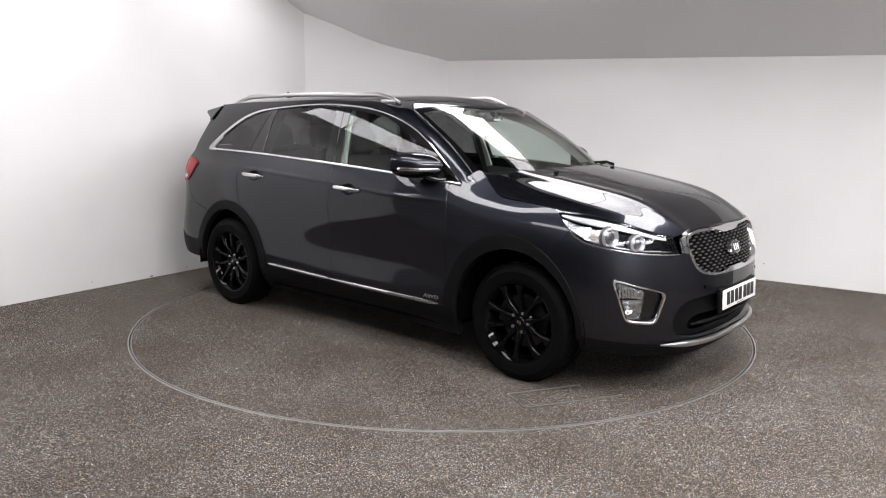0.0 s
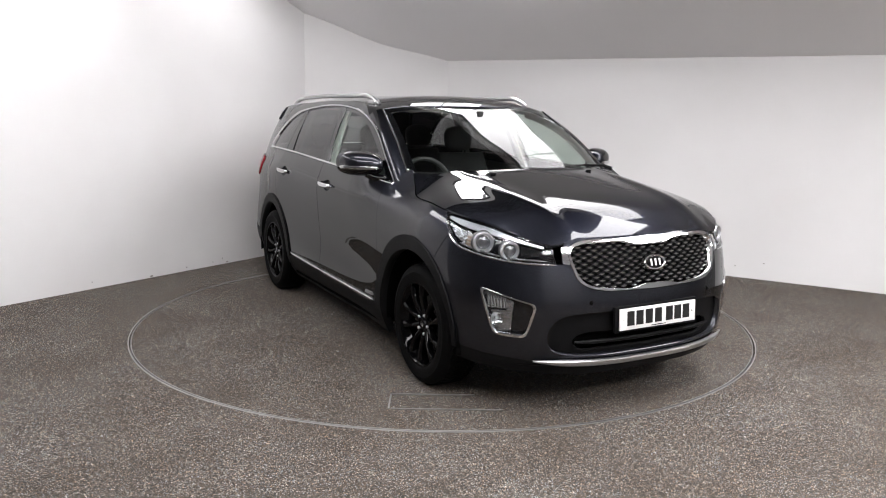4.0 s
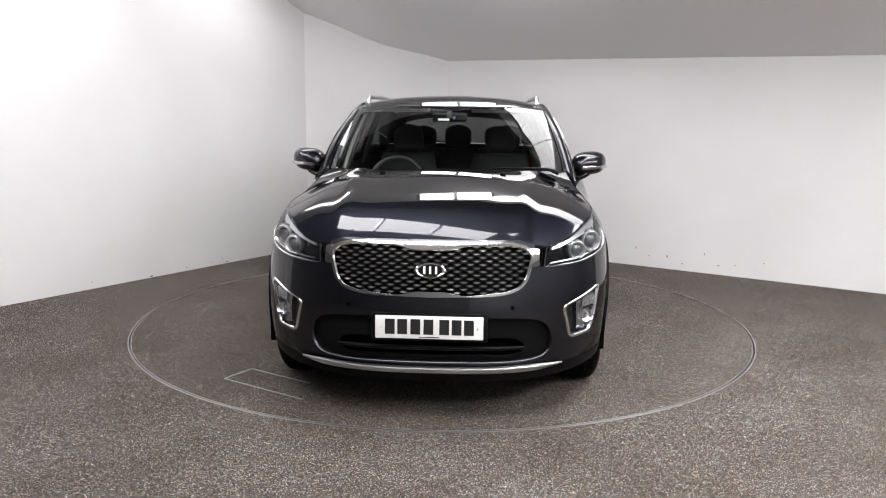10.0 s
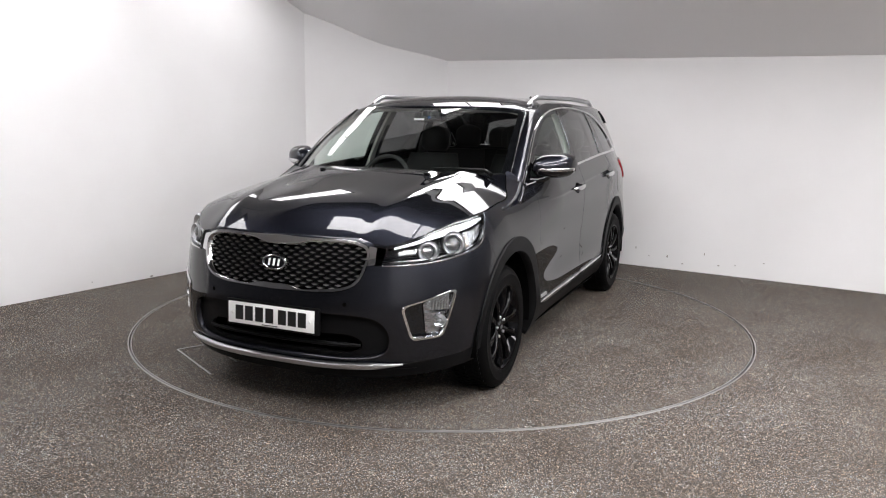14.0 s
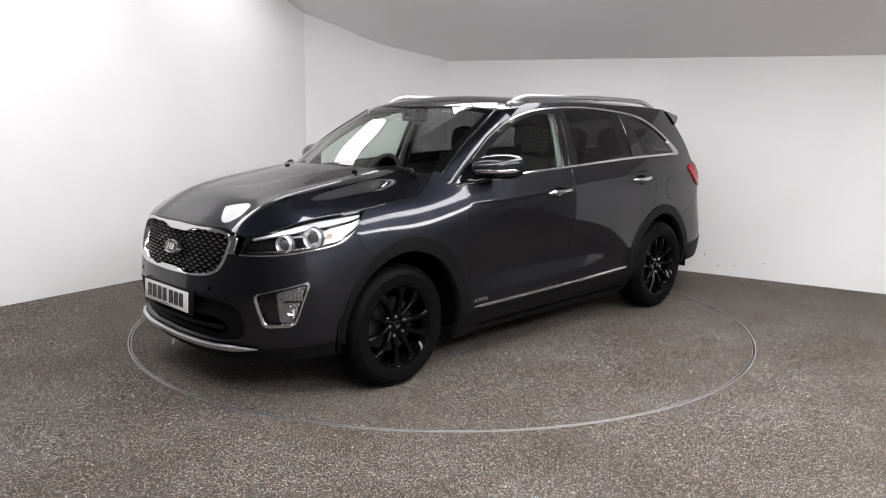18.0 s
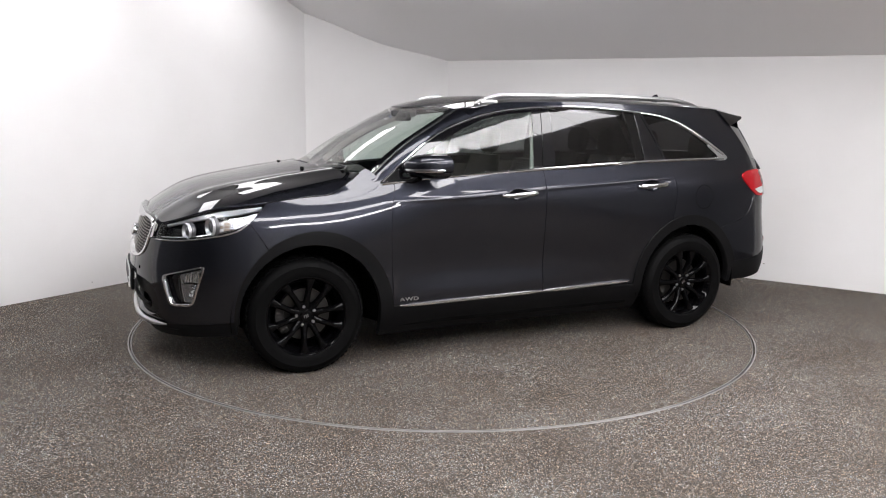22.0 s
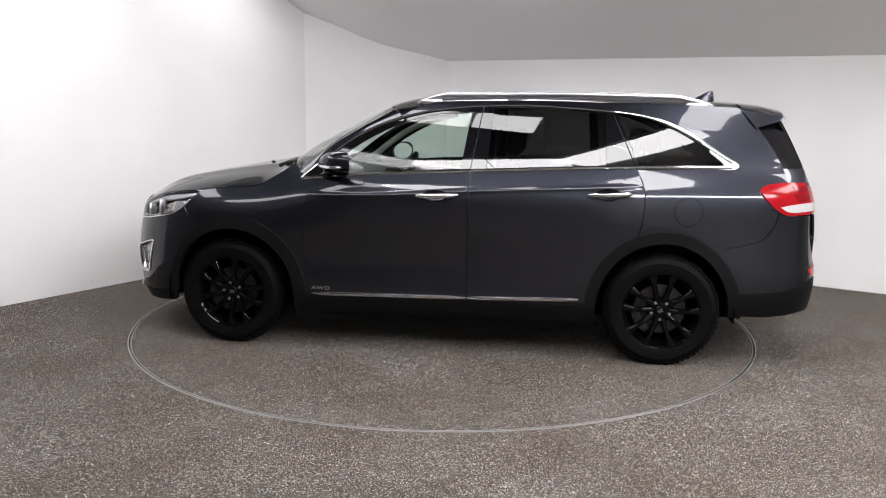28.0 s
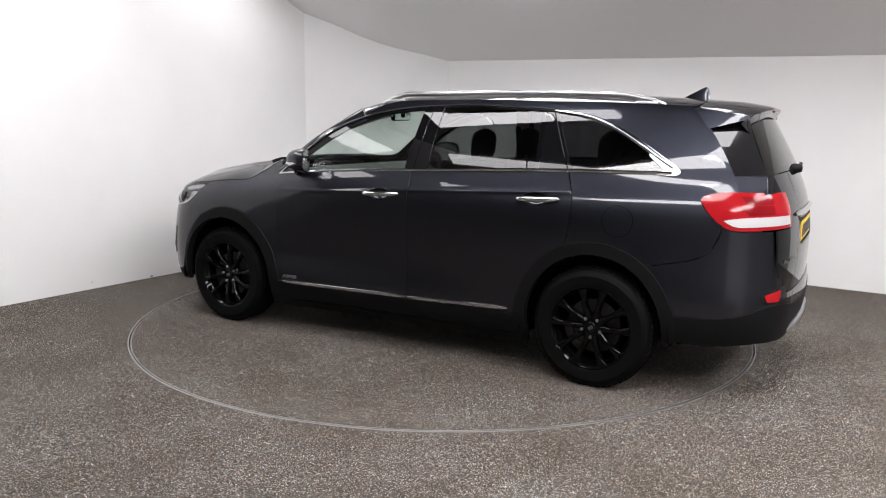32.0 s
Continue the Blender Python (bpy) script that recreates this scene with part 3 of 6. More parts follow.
def roof(x, y):
    x, y = np.broadcast_arrays(np.asarray(x, float), np.asarray(y, float))
    return np.stack([x, y, _roof(y) - 0.045 * (x / 0.66) ** 2 - 0.025 * (x / 0.66) ** 6], -1)


_hood = spline([-2.16, -2.10, -1.983, -1.88, -1.775, -1.578, -1.379, -1.18, -0.967, -0.85], [0.846, 0.906, 0.990, 1.046, 1.082, 1.123, 1.158, 1.190, 1.217, 1.229])


_fall = spline([-2.2, -1.5, -1.4, -1.3, -1.2, -1.122, -1.056, -1.0, -0.966, -0.914, -0.86, -0.8], [0.85, 0.84, 0.88, 0.96, 1.07, 1.12, 1.08, 0.93, 0.81, 0.50, 0.30, 0.2])


def bonnet(x, y):
    x, y = np.broadcast_arrays(np.asarray(x, float), np.asarray(y, float))
    a = np.abs(x)
    yy = y - 0.05 * (a / 0.6) ** 2
    ridge = 0.012 * np.exp(-((a - (0.50 + 0.06 * (y + 1.5))) / 0.07) ** 2)
    return np.stack([x, y, _hood(yy) - _fall(y) * (0.032 * (a / 0.7) ** 2 + 0.042 * (a / 0.76) ** 5) + ridge], -1)


def seam(y):
    """Where bonnet and wing meet at y: x and z."""
    zs = np.linspace(0.86, 1.22, 1200)
    p = flank(np.full(zs.shape, float(y)), zs)
    k = int(np.argmin(np.abs(bonnet(p[:, 0], p[:, 1])[:, 2] - zs)))
    return p[k]


_ty = spline([0.55, 0.75, 0.95, 1.10, 1.20, 1.35, 1.50, 1.60], [2.495, 2.505, 2.495, 2.46, 2.42, 2.345, 2.262, 2.205])


def tail(x, z):
    """The tailgate with its window."""
    x, z = np.broadcast_arrays(np.asarray(x, float), np.asarray(z, float))
    return np.stack([x, _ty(z) - 0.11 * x ** 2 - 0.16 * x ** 4, z], -1)


def flow(a, b, u):
    u = np.clip((u - a) / (b - a), 0, 1)
    return u * u * (3 - 2 * u)


def side(y, z):
    """Lower body and cabin side run into one, as on the rear quarter."""
    y, z = np.broadcast_arrays(np.asarray(y, float), np.asarray(z, float))
    w = flow(1.06, 1.26, z)[..., None]
    return flank(y, z) * (1 - w) + cabin(y, z) * w


def skin(s, z):
    """The lower body right round the nose: s counts from the middle, to both sides."""
    s, z = np.broadcast_arrays(np.asarray(s, float), np.asarray(z, float))
    p = body(np.abs(s), z)
    return p * np.stack([np.where(s < 0, -1.0, 1.0), np.ones(s.shape), np.ones(s.shape)], -1)


def rump(s, z):
    """The lower body right round the tail: s counts from the middle, to both sides."""
    s, z = np.broadcast_arrays(np.asarray(s, float), np.asarray(z, float))
    p = body(S_END - np.abs(s), z)
    return p * np.stack([np.where(s < 0, -1.0, 1.0), np.ones(s.shape), np.ones(s.shape)], -1)


def quarter(s, z):
    """The rear quarter by the way round the plan, lower body and cabin side run into one."""
    s, z = np.broadcast_arrays(np.asarray(s, float), np.asarray(z, float))
    w = flow(1.06, 1.26, z)[..., None]
    return body(s, z) * (1 - w) + cabin(plan(s)[..., 1], z) * w
# ---- the car: panels ----
car = thing("car", "dark graphite grey utility car with black wheels on a turntable", "car")
AX_F, AX_R, AX_Z = -1.285, 1.50, 0.347
BOTH = ((False, "left"), (True, "right"))
belt = spline([-0.80, -0.428, 0.306, 1.31, 1.884], [1.108, 1.141, 1.182, 1.222, 1.228])
TOPLINE = [(-0.80, 1.112), (-0.637, 1.242), (-0.422, 1.393), (-0.204, 1.487), (0.016, 1.543), (0.332, 1.577), (0.691, 1.583), (1.073, 1.560), (1.383, 1.516), (1.61, 1.420), (1.80, 1.302), (1.90, 1.238)]
top_pts = np.array(curve(TOPLINE, 0.015))


def top_at(y):
    return float(np.interp(y, top_pts[:, 0], top_pts[:, 1]))


def mirror(p, flip):
    p = np.array(p, float)
    return p * [-1, 1, 1] if flip else p


def beltline(y0, y1, dz=0.0, step=0.03):
    n = max(2, int(abs(y1 - y0) / step))
    return [np.array((y, float(belt(y)) + dz)) for y in np.linspace(y0, y1, n + 1)]


def topline(y0, y1, dz=0.0):
    n = max(2, int(abs(y1 - y0) / 0.02))
    return [np.array((y, top_at(y) + dz)) for y in np.linspace(y0, y1, n + 1)]


FRONT_CUT = [(-0.722, 1.100), (-0.757, 0.97), (-0.767, 0.84), (-0.762, 0.60), (-0.752, 0.375)]
REAR_CUT = [(1.318, 1.205), (1.360, 1.10), (1.366, 1.01), (1.337, 0.809)]
ARCH_F = (-1.23, 0.347, 0.470, 0.506)
ARCH_R = (1.50, 0.347, 0.466, 0.491)
G = 0.0025


def shifted(pts, d):
    return [np.array((p[0] + d, p[1])) for p in pts]


LAMP = [(y, float(seam(y)[2]) - 0.003) for y in (-1.491, -1.57, -1.69, -1.819, -1.925, -2.011, -2.095)]
LAMP_LOW = [(-2.108, 0.803), (-2.011, 0.808), (-1.925, 0.818), (-1.813, 0.838), (-1.67, 0.872), (-1.567, 0.944), LAMP[0]]
FOG = [(-1.842, 0.678), (-2.062, 0.602), (-2.030, 0.430), (-1.912, 0.440)]


def in_s(pts):
    """Outline points given by y and z, as ways round the plan."""
    return [np.array((float(s_at_y(p[0])), p[1])) for p in pts]


def ring_points(pts, step=0.015):
    """A closed smooth outline."""
    p = np.array(list(pts)[-3:] + list(pts) + list(pts)[:3], float)
    d = np.concatenate([[0], np.cumsum(np.linalg.norm(np.diff(p, axis=0), axis=1) ** 0.75)])
    f = spline(d, p)
    n = len(pts)
    length = np.sum(np.linalg.norm(np.diff(p[3:n + 4], axis=0), axis=1))
    return [np.array(v) for v in f(np.linspace(d[3], d[n + 3], int(length / step) + 6)[:-1])]


def polygon_rounded(pts, r, step=0.012):
    """A closed outline with straight sides and rounded corners."""
    p = [np.array(v, float) for v in pts]
    res = []
    for i in range(len(p)):
        a, b, c = p[i - 1], p[i], p[(i + 1) % len(p)]
        u, w = a - b, c - b
        rr = min(r, 0.45 * np.linalg.norm(u), 0.45 * np.linalg.norm(w))
        s, e = b + u / np.linalg.norm(u) * rr, b + w / np.linalg.norm(w) * rr
        for k in range(5):
            t = k / 4
            res.append((1 - t) ** 2 * s + 2 * t * (1 - t) * b + t * t * e)
    full = []
    for i, q in enumerate(res):
        nx = res[(i + 1) % len(res)]
        n = max(1, int(np.linalg.norm(nx - q) / step))
        full += [q + (nx - q) * k / n for k in range(n)]
    return outline(full)


HANDLES = ((-0.03, 0.232, 1.026, 1.036), (1.032, 1.288, 1.056, 1.066))


def fold_points(y0, y1):
    """Close rows of points along the fold, so that it bends there."""
    return [(y, float(crease(y)) + d) for d in (-0.026, -0.018, -0.012, -0.006, 0.0, 0.006, 0.012, 0.018, 0.026) for y in np.arange(y0, y1, 0.03)]


def handle_cup(y0, y1, z0, z1):
    """The rim of the hollow behind a door handle."""
    ym, zm = (y0 + y1) / 2, (z0 + z1) / 2
    return ring_points([(ym - 0.09, zm), (ym - 0.05, zm + 0.028), (ym + 0.03, zm + 0.028), (ym + 0.075, zm), (ym + 0.03, zm - 0.036), (ym - 0.05, zm - 0.034)], 0.012)


screen_half = spline([1.10, 1.14, 1.22, 1.28, 1.36, 1.44, 1.54, 1.60], [0.760, 0.757, 0.748, 0.737, 0.717, 0.695, 0.664, 0.642])  # half the windscreen's width by height


def build_flanks():
    for flip, _ in BOTH:
        # front wing
        hood_edge = [np.array((y, seam(y)[2])) for y in np.linspace(-1.491, -0.905, 30)] + curve([(-0.905, seam(-0.905)[2]), (-0.87, 1.196), (-0.825, 1.165), (-0.79, 1.135), (-0.722, 1.104)], 0.02)
        e = outline(hood_edge, curve(FRONT_CUT, 0.03), curve([(-0.752, 0.375), (-0.762, 0.385)]),
                    oval(*ARCH_F, 6, 125, 0.03), curve([(-1.4996, 0.7615), (-1.546, 0.836), (-1.598, 0.914)], 0.03), curve([(-1.598, 0.914), (-1.567, 0.946)], 0.03), curve([(-1.567, 0.946), (-1.491, float(seam(-1.491)[2]))], 0.03))
        panel("front_wing", flank, shifted(e, -G), PAINT, car, flip=flip)
        # doors
        e = outline(beltline(-0.722, 0.298, -0.004), curve([(0.298, 1.175), (0.293, 0.8), (0.293, 0.375)], 0.03), curve([(0.293, 0.375), (-0.748, 0.375)], 0.04), curve(FRONT_CUT[::-1], 0.03))
        door = panel("front_door", flank, e, PAINT, car, holes=[handle_cup(*HANDLES[0])], flip=flip, extra=fold_points(-0.72, 0.29))
        e = outline(beltline(0.303, 1.315, -0.004), curve(REAR_CUT, 0.03), oval(*ARCH_R, 110.5, 175, 0.03), curve([(1.036, 0.378), (0.298, 0.375)], 0.04), curve([(0.298, 0.375), (0.298, 0.8), (0.303, 1.178)], 0.03))
        rear = panel("rear_door", flank, e, PAINT, car, holes=[handle_cup(*HANDLES[1])], flip=flip, extra=fold_points(0.305, 1.34))
        # rear quarter with the pillar behind the last window
        win = [np.array(p) for p in topline(1.87, 1.10, 0.012)]
        e = outline(shifted(curve(REAR_CUT[::-1], 0.03), 0.005), beltline(1.325, 1.90, -0.004), [np.array((1.902, 1.245))], win, curve([(1.10, 1.565), (1.10, 1.612)]),
                    curve([(1.10, 1.612), (1.5, 1.607), (1.93, 1.588)], 0.03), curve([(1.93, 1.588), (2.04, 1.47), (2.14, 1.32), (2.208, 1.20), (2.24, 1.145)], 0.03),
                    curve([(2.24, 1.145), (2.18, 1.140), (2.06, 1.110), (2.052, 1.098), (2.11, 1.02), (2.168, 0.975)], 0.02),
                    curve([(2.168, 0.975), (2.150, 0.905), (2.095, 0.825), (2.02, 0.785), (1.92, 0.762), (1.83, 0.742)], 0.02), oval(*ARCH_R, 53.5, 110, 0.03))
        e = outline(in_s(e))
        panel("quarter_panel", quarter, e, PAINT, car, flip=flip)
        # fuel flap on one side only
        if not flip:
            panel("fuel_flap", side, arc(1.628, 0.965, 0.083, 0, 350, 0.02), PAINT, car, "round painted fuel filler flap", out=0.0015)
            # near-black disc under the flap, its rim painted as the gap's shade
            e = arc(1.628, 0.965, 0.087, 0, 350, 0.02)
            panel("fuel_flap_gap_shade", side, e, CAVITY, car, out=0.0006, lip=0.0)
        # black arch cladding
        for big, small, leg in ((ARCH_F, (-1.258, 0.347, 0.420, 0.432), 1), (ARCH_R, (1.50, 0.347, 0.400, 0.424), -1)):
            # the limb beside the sill runs straight down
            o, i = big[0] + leg * (big[2] + 0.003), small[0] + leg * small[2]
            limb = curve([(i, 0.347), (i + leg * 0.004, 0.205)], 0.03) + curve([(i + leg * 0.004, 0.205), (o - leg * 0.012, 0.205)], 0.03) + curve([(o - leg * 0.012, 0.205), (o, 0.347)], 0.03)
            a0, a1 = (0, 182) if leg > 0 else (180, -3)
            e = outline(limb, oval(*big[:2], big[2] + 0.003, big[3] + 0.003, a0, a1, 0.03), oval(*small, a1, a0, 0.03))
            panel("wheel_arch_trim", flank, e, PLASTIC, car, "black plastic wheel arch trim", out=0.011, lip=0.05, flip=flip, h=0.025)
        # sill cladding below the doors
        e = outline(curve([(-0.77, 0.372), (1.035, 0.372)], 0.04), curve([(1.035, 0.372), (1.10, 0.19)], 0.04), curve([(1.10, 0.19), (-0.84, 0.19)], 0.04), curve([(-0.84, 0.19), (-0.77, 0.372)], 0.04))
        panel("sill_trim", flank, e, PLASTIC, car, "black plastic sill trim", out=0.010, lip=0.04, flip=flip)
        # bright strips along the foot of the doors
        for y0, y1, z0, z1 in ((-0.716, 0.290, 0.371, 0.383), (0.300, 0.995, 0.383, 0.400)):
            ys = np.linspace(y0, y1, 24)
            p = flank(ys, np.linspace(z0, z1, 24)) + [0.004, 0, 0]
            strip("sill_strip", mirror(p, flip), (0, 0.05, 1), 0.026, 0.012, CHROME, car, "bright chrome strip along the door foot", 0.55)
        # bright window surround
        q = topline(-0.80, 1.885)
        wide = np.array([flow(1.1, 1.7, p[0]) for p in q])
        p = np.array([cabin(a[0], a[1] + 0.004 + 0.009 * w) for a, w in zip(q, wide)])
        across = np.gradient(p, axis=0)
        across = np.cross(across, np.array([0.9, 0, 0.35]))
        fat = 0.015 + 0.013 * wide
        strip("window_surround", mirror(p + [0.002, 0, 0], flip), across * ([1, 1, 1] if not flip else [-1, 1, 1]), fat, 0.008, CHROME, car, "chrome upper window surround")
        ys = np.linspace(-0.80, 1.885, 70)
        p = np.array([(flank(y, float(belt(y))) * 0.5 + cabin(y, float(belt(y))) * 0.5) for y in ys])
        strip("belt_strip", mirror(p + [0.006, 0, 0.002], flip), (0.35, 0, 1), 0.018, 0.009, CHROME, car, "chrome strip along the window line")
        # widening of the bright trim at the rear corner of the last window
        tri = outline(curve([(1.75, 1.360), (1.85, 1.296), (1.905, 1.259), (1.923, 1.240), (1.914, 1.226), (1.88, 1.218), (1.80, 1.220)], 0.015), curve([(1.80, 1.220), (1.80, 1.238)], 0.02), curve([(1.80, 1.238), (1.836, 1.243), (1.81, 1.270), (1.75, 1.318)], 0.015), curve([(1.75, 1.318), (1.75, 1.360)], 0.02))
        panel("window_corner_trim", cabin, tri, SATIN, car, "satin silver window corner", out=0.005, flip=flip, h=0.015)
        # glass and the gloss black posts between
        def pane(name, front, back, mat, label):
            e = outline(topline(front[0], back[0], -0.002), curve([(back[0], top_at(back[0]) - 0.002), (back[1], float(belt(back[1])))], 0.03),
                        beltline(back[1], front[1], 0.0), curve([(front[1], float(belt(front[1]))), (front[0], top_at(front[0]) - 0.002)], 0.03))
            ob = panel(name, cabin, e, mat, car, label, h=0.05, lip=0.0, out=-0.006, flip=flip)
            return ob
        pane("front_door_window", (-0.66, -0.66), (0.302, 0.235), DOOR_GLASS, "clear greenish door glass")
        pane("rear_door_window", (0.432, 0.398), (1.125, 1.133), PRIVACY, "dark tinted rear door glass")
        pane("quarter_window", (1.190, 1.335), (1.84, 1.84), PRIVACY, "dark tinted rear quarter glass")
        for nm, f, b in (("front_door_post", (0.296, 0.235), (0.360, 0.297)), ("rear_door_post", (0.366, 0.302), (0.430, 0.398)), ("rear_door_frame", (1.125, 1.133), (1.166, 1.308)), ("quarter_post", (1.172, 1.315), (1.190, 1.335))):
            e = outline(topline(f[0], b[0], -0.002), curve([(b[0], top_at(b[0]) - 0.002), (b[1], float(belt(b[1])))], 0.03), beltline(b[1], f[1]), curve([(f[1], float(belt(f[1]))), (f[0], top_at(f[0]) - 0.002)], 0.03))
            panel(nm, cabin, e, GLOSS, car, "gloss black door post", out=-0.001, lip=0.01, flip=flip)
        # black frame between the front glass and its bright surround
        ys = np.linspace(-0.665, 0.296, 44)
        upper = [np.array((y, top_at(y) - 0.003)) for y in ys]
        lower = [np.array((y, max(top_at(y) - 0.022 - 0.036 * float(flow(0.0, 0.5, -y)), float(belt(y)) + 0.004))) for y in ys]
        panel("door_window_frame", cabin, outline(upper, lower[::-1]), GLOSS, car, "black frame of the front door glass", out=-0.003, lip=0.006, flip=flip, h=0.02)
        # black mirror triangle
        e = outline(topline(-0.79, -0.66, -0.003), curve([(-0.66, top_at(-0.66) - 0.004), (-0.66, float(belt(-0.66)))], 0.03), beltline(-0.66, -0.79))
        panel("mirror_base", cabin, e, GLOSS, car, "gloss black mirror base", out=0.0, flip=flip)
        # painted rail above the doors, from the screen post to the rear quarter
        lowr = [np.array(p) for p in topline(-0.16, 1.10, 0.012)]
        e = outline(lowr, curve([(1.10, 1.566), (1.10, 1.612)]), curve([(1.10, 1.612), (0.7, 1.622), (0.3, 1.616), (0.0, 1.595), (-0.08, 1.562), (-0.155, 1.522)], 0.03))
        panel("cant_rail", cabin, e, PAINT, car, flip=flip, lip=0.006)
        # screen post
        rows = []
        for k in np.linspace(0, 1, 26):
            y = -0.84 + k * 0.68
            a = cabin(y, top_at(y) + 0.012)
            zb = 1.13 + 0.43 * k
            b = screen(float(screen_half(zb)), zb)
            rows.append([mirror(a * (1 - u) + b * u + np.array([0.55, -0.35, 0.75]) * 0.06 * u * (1 - u), flip) for u in np.linspace(0, 1, 9)])
        loft("screen_post", rows, PAINT, car)
        # dark seal between post and glass
        p = np.array([screen(float(screen_half(z)), z) for z in np.linspace(1.16, 1.558, 20)])
        strip("screen_seal", mirror(p, flip), (1, 0.35, 0), 0.012, 0.004, GLOSS, car, "thin black windscreen seal")
        # door handles
        for (y0, y1, z0, z1), own in zip(HANDLES, (door, rear)):
            cup = handle_cup(y0, y1, z0, z1)
            mid = np.mean(np.array(cup), 0)
            rows = []
            for k, deep in ((1.0, 0.0), (0.97, 0.006), (0.85, 0.016), (0.6, 0.024), (0.3, 0.027), (0.02, 0.028)):
                q = [mid + (p - mid) * k for p in cup]
                rows.append([mirror(flank(p[0], p[1]) - [deep, 0, 0], flip) for p in q])
            loft("handle_recess", rows, PAINT, own, "painted hollow behind the handle", True)
            u = np.linspace(0, 1, 16)
            bow = 0.030 * np.sin(np.pi * np.clip(u * 1.0, 0, 1)) ** 0.45 + 0.004
            p = flank(y0 + (y1 - y0) * u, z0 + (z1 - z0) * u)
            p[:, 0] += bow
            strip("handle", mirror(p, flip), (0, 0, 1), 0.030, 0.012, CHROME, own, "chrome door handle", 0.5)
        # lettering on the door foot
        c = bpy.data.curves.new("badge", "FONT")
        c.body, c.size, c.extrude, c.align_x, c.space_character = "AWD", 0.036, 0.004, "CENTER", 1.1
        c.materials.append(SATIN)
        tmp = bpy.data.objects.new("badge", c)
        ob = new("badge", bpy.data.meshes.new_from_object(tmp))
        bpy.data.objects.remove(tmp)
        ob.parent = door
        q = flank(-0.655, 0.412)
        ob.matrix_basis = Matrix.Translation(mirror(q + [0.003, 0, -0.012], flip)) @ (pose(0, 0, 0, 90, 0, 90) if not flip else pose(0, 0, 0, 90, 0, -90)) @ Matrix.Diagonal((1.35, 0.85, 1, 1))
        tagged(ob, "small raised silver letters")


build_flanks()


def grille_edge(grow=0.0):
    half = [(0, 0.918 + grow), (0.25, 0.915 + grow), (0.47, 0.904 + grow), (0.512 + grow, 0.875), (0.50 + grow, 0.80), (0.462 + grow, 0.722), (0.40 + grow * 0.7, 0.684 - grow * 0.7), (0.20, 0.664 - grow), (0, 0.660 - grow)]
    pts = curve(half, 0.02)
    s = [np.array((float(s_at_x(p[0])), p[1])) for p in pts]
    return outline(s, [np.array((-p[0], p[1])) for p in s[::-1]])


def mesh_edge():
    half = [(0, 0.880), (0.10, 0.882), (0.17, 0.899), (0.30, 0.904), (0.45, 0.895), (0.500, 0.868), (0.488, 0.80), (0.450, 0.727), (0.395, 0.695), (0.25, 0.676), (0.15, 0.671), (0.09, 0.684), (0, 0.686)]
    pts = curve(half, 0.015)
    s = [np.array((float(s_at_x(p[0])), p[1])) for p in pts]
    return outline(s, [np.array((-p[0], p[1])) for p in s[::-1]])


def on_front(x, z, out=0.0, flip=False):
    """A place on the nose and its outward direction, by x and z."""
    s = float(s_at_x(x)) if x >= 0 else -float(s_at_x(-x))
    p = skin(s, z)
    e = 1e-3
    n = np.cross(skin(s + e, z) - skin(s - e, z), skin(s, z + e) - skin(s, z - e))
    n /= np.linalg.norm(n)
    if n[1] > 0:
        n = -n
    return p + n * out, n


def aim(p, n, up=(0, 0, 1)):
    """A pose at p whose z points along n and whose y points up."""
    n, up = Vector(n).normalized(), Vector(up)
    x = up.cross(n).normalized()
    y = n.cross(x)
    return Matrix.Translation(Vector(p)) @ Matrix((x, y, n)).transposed().to_4x4()


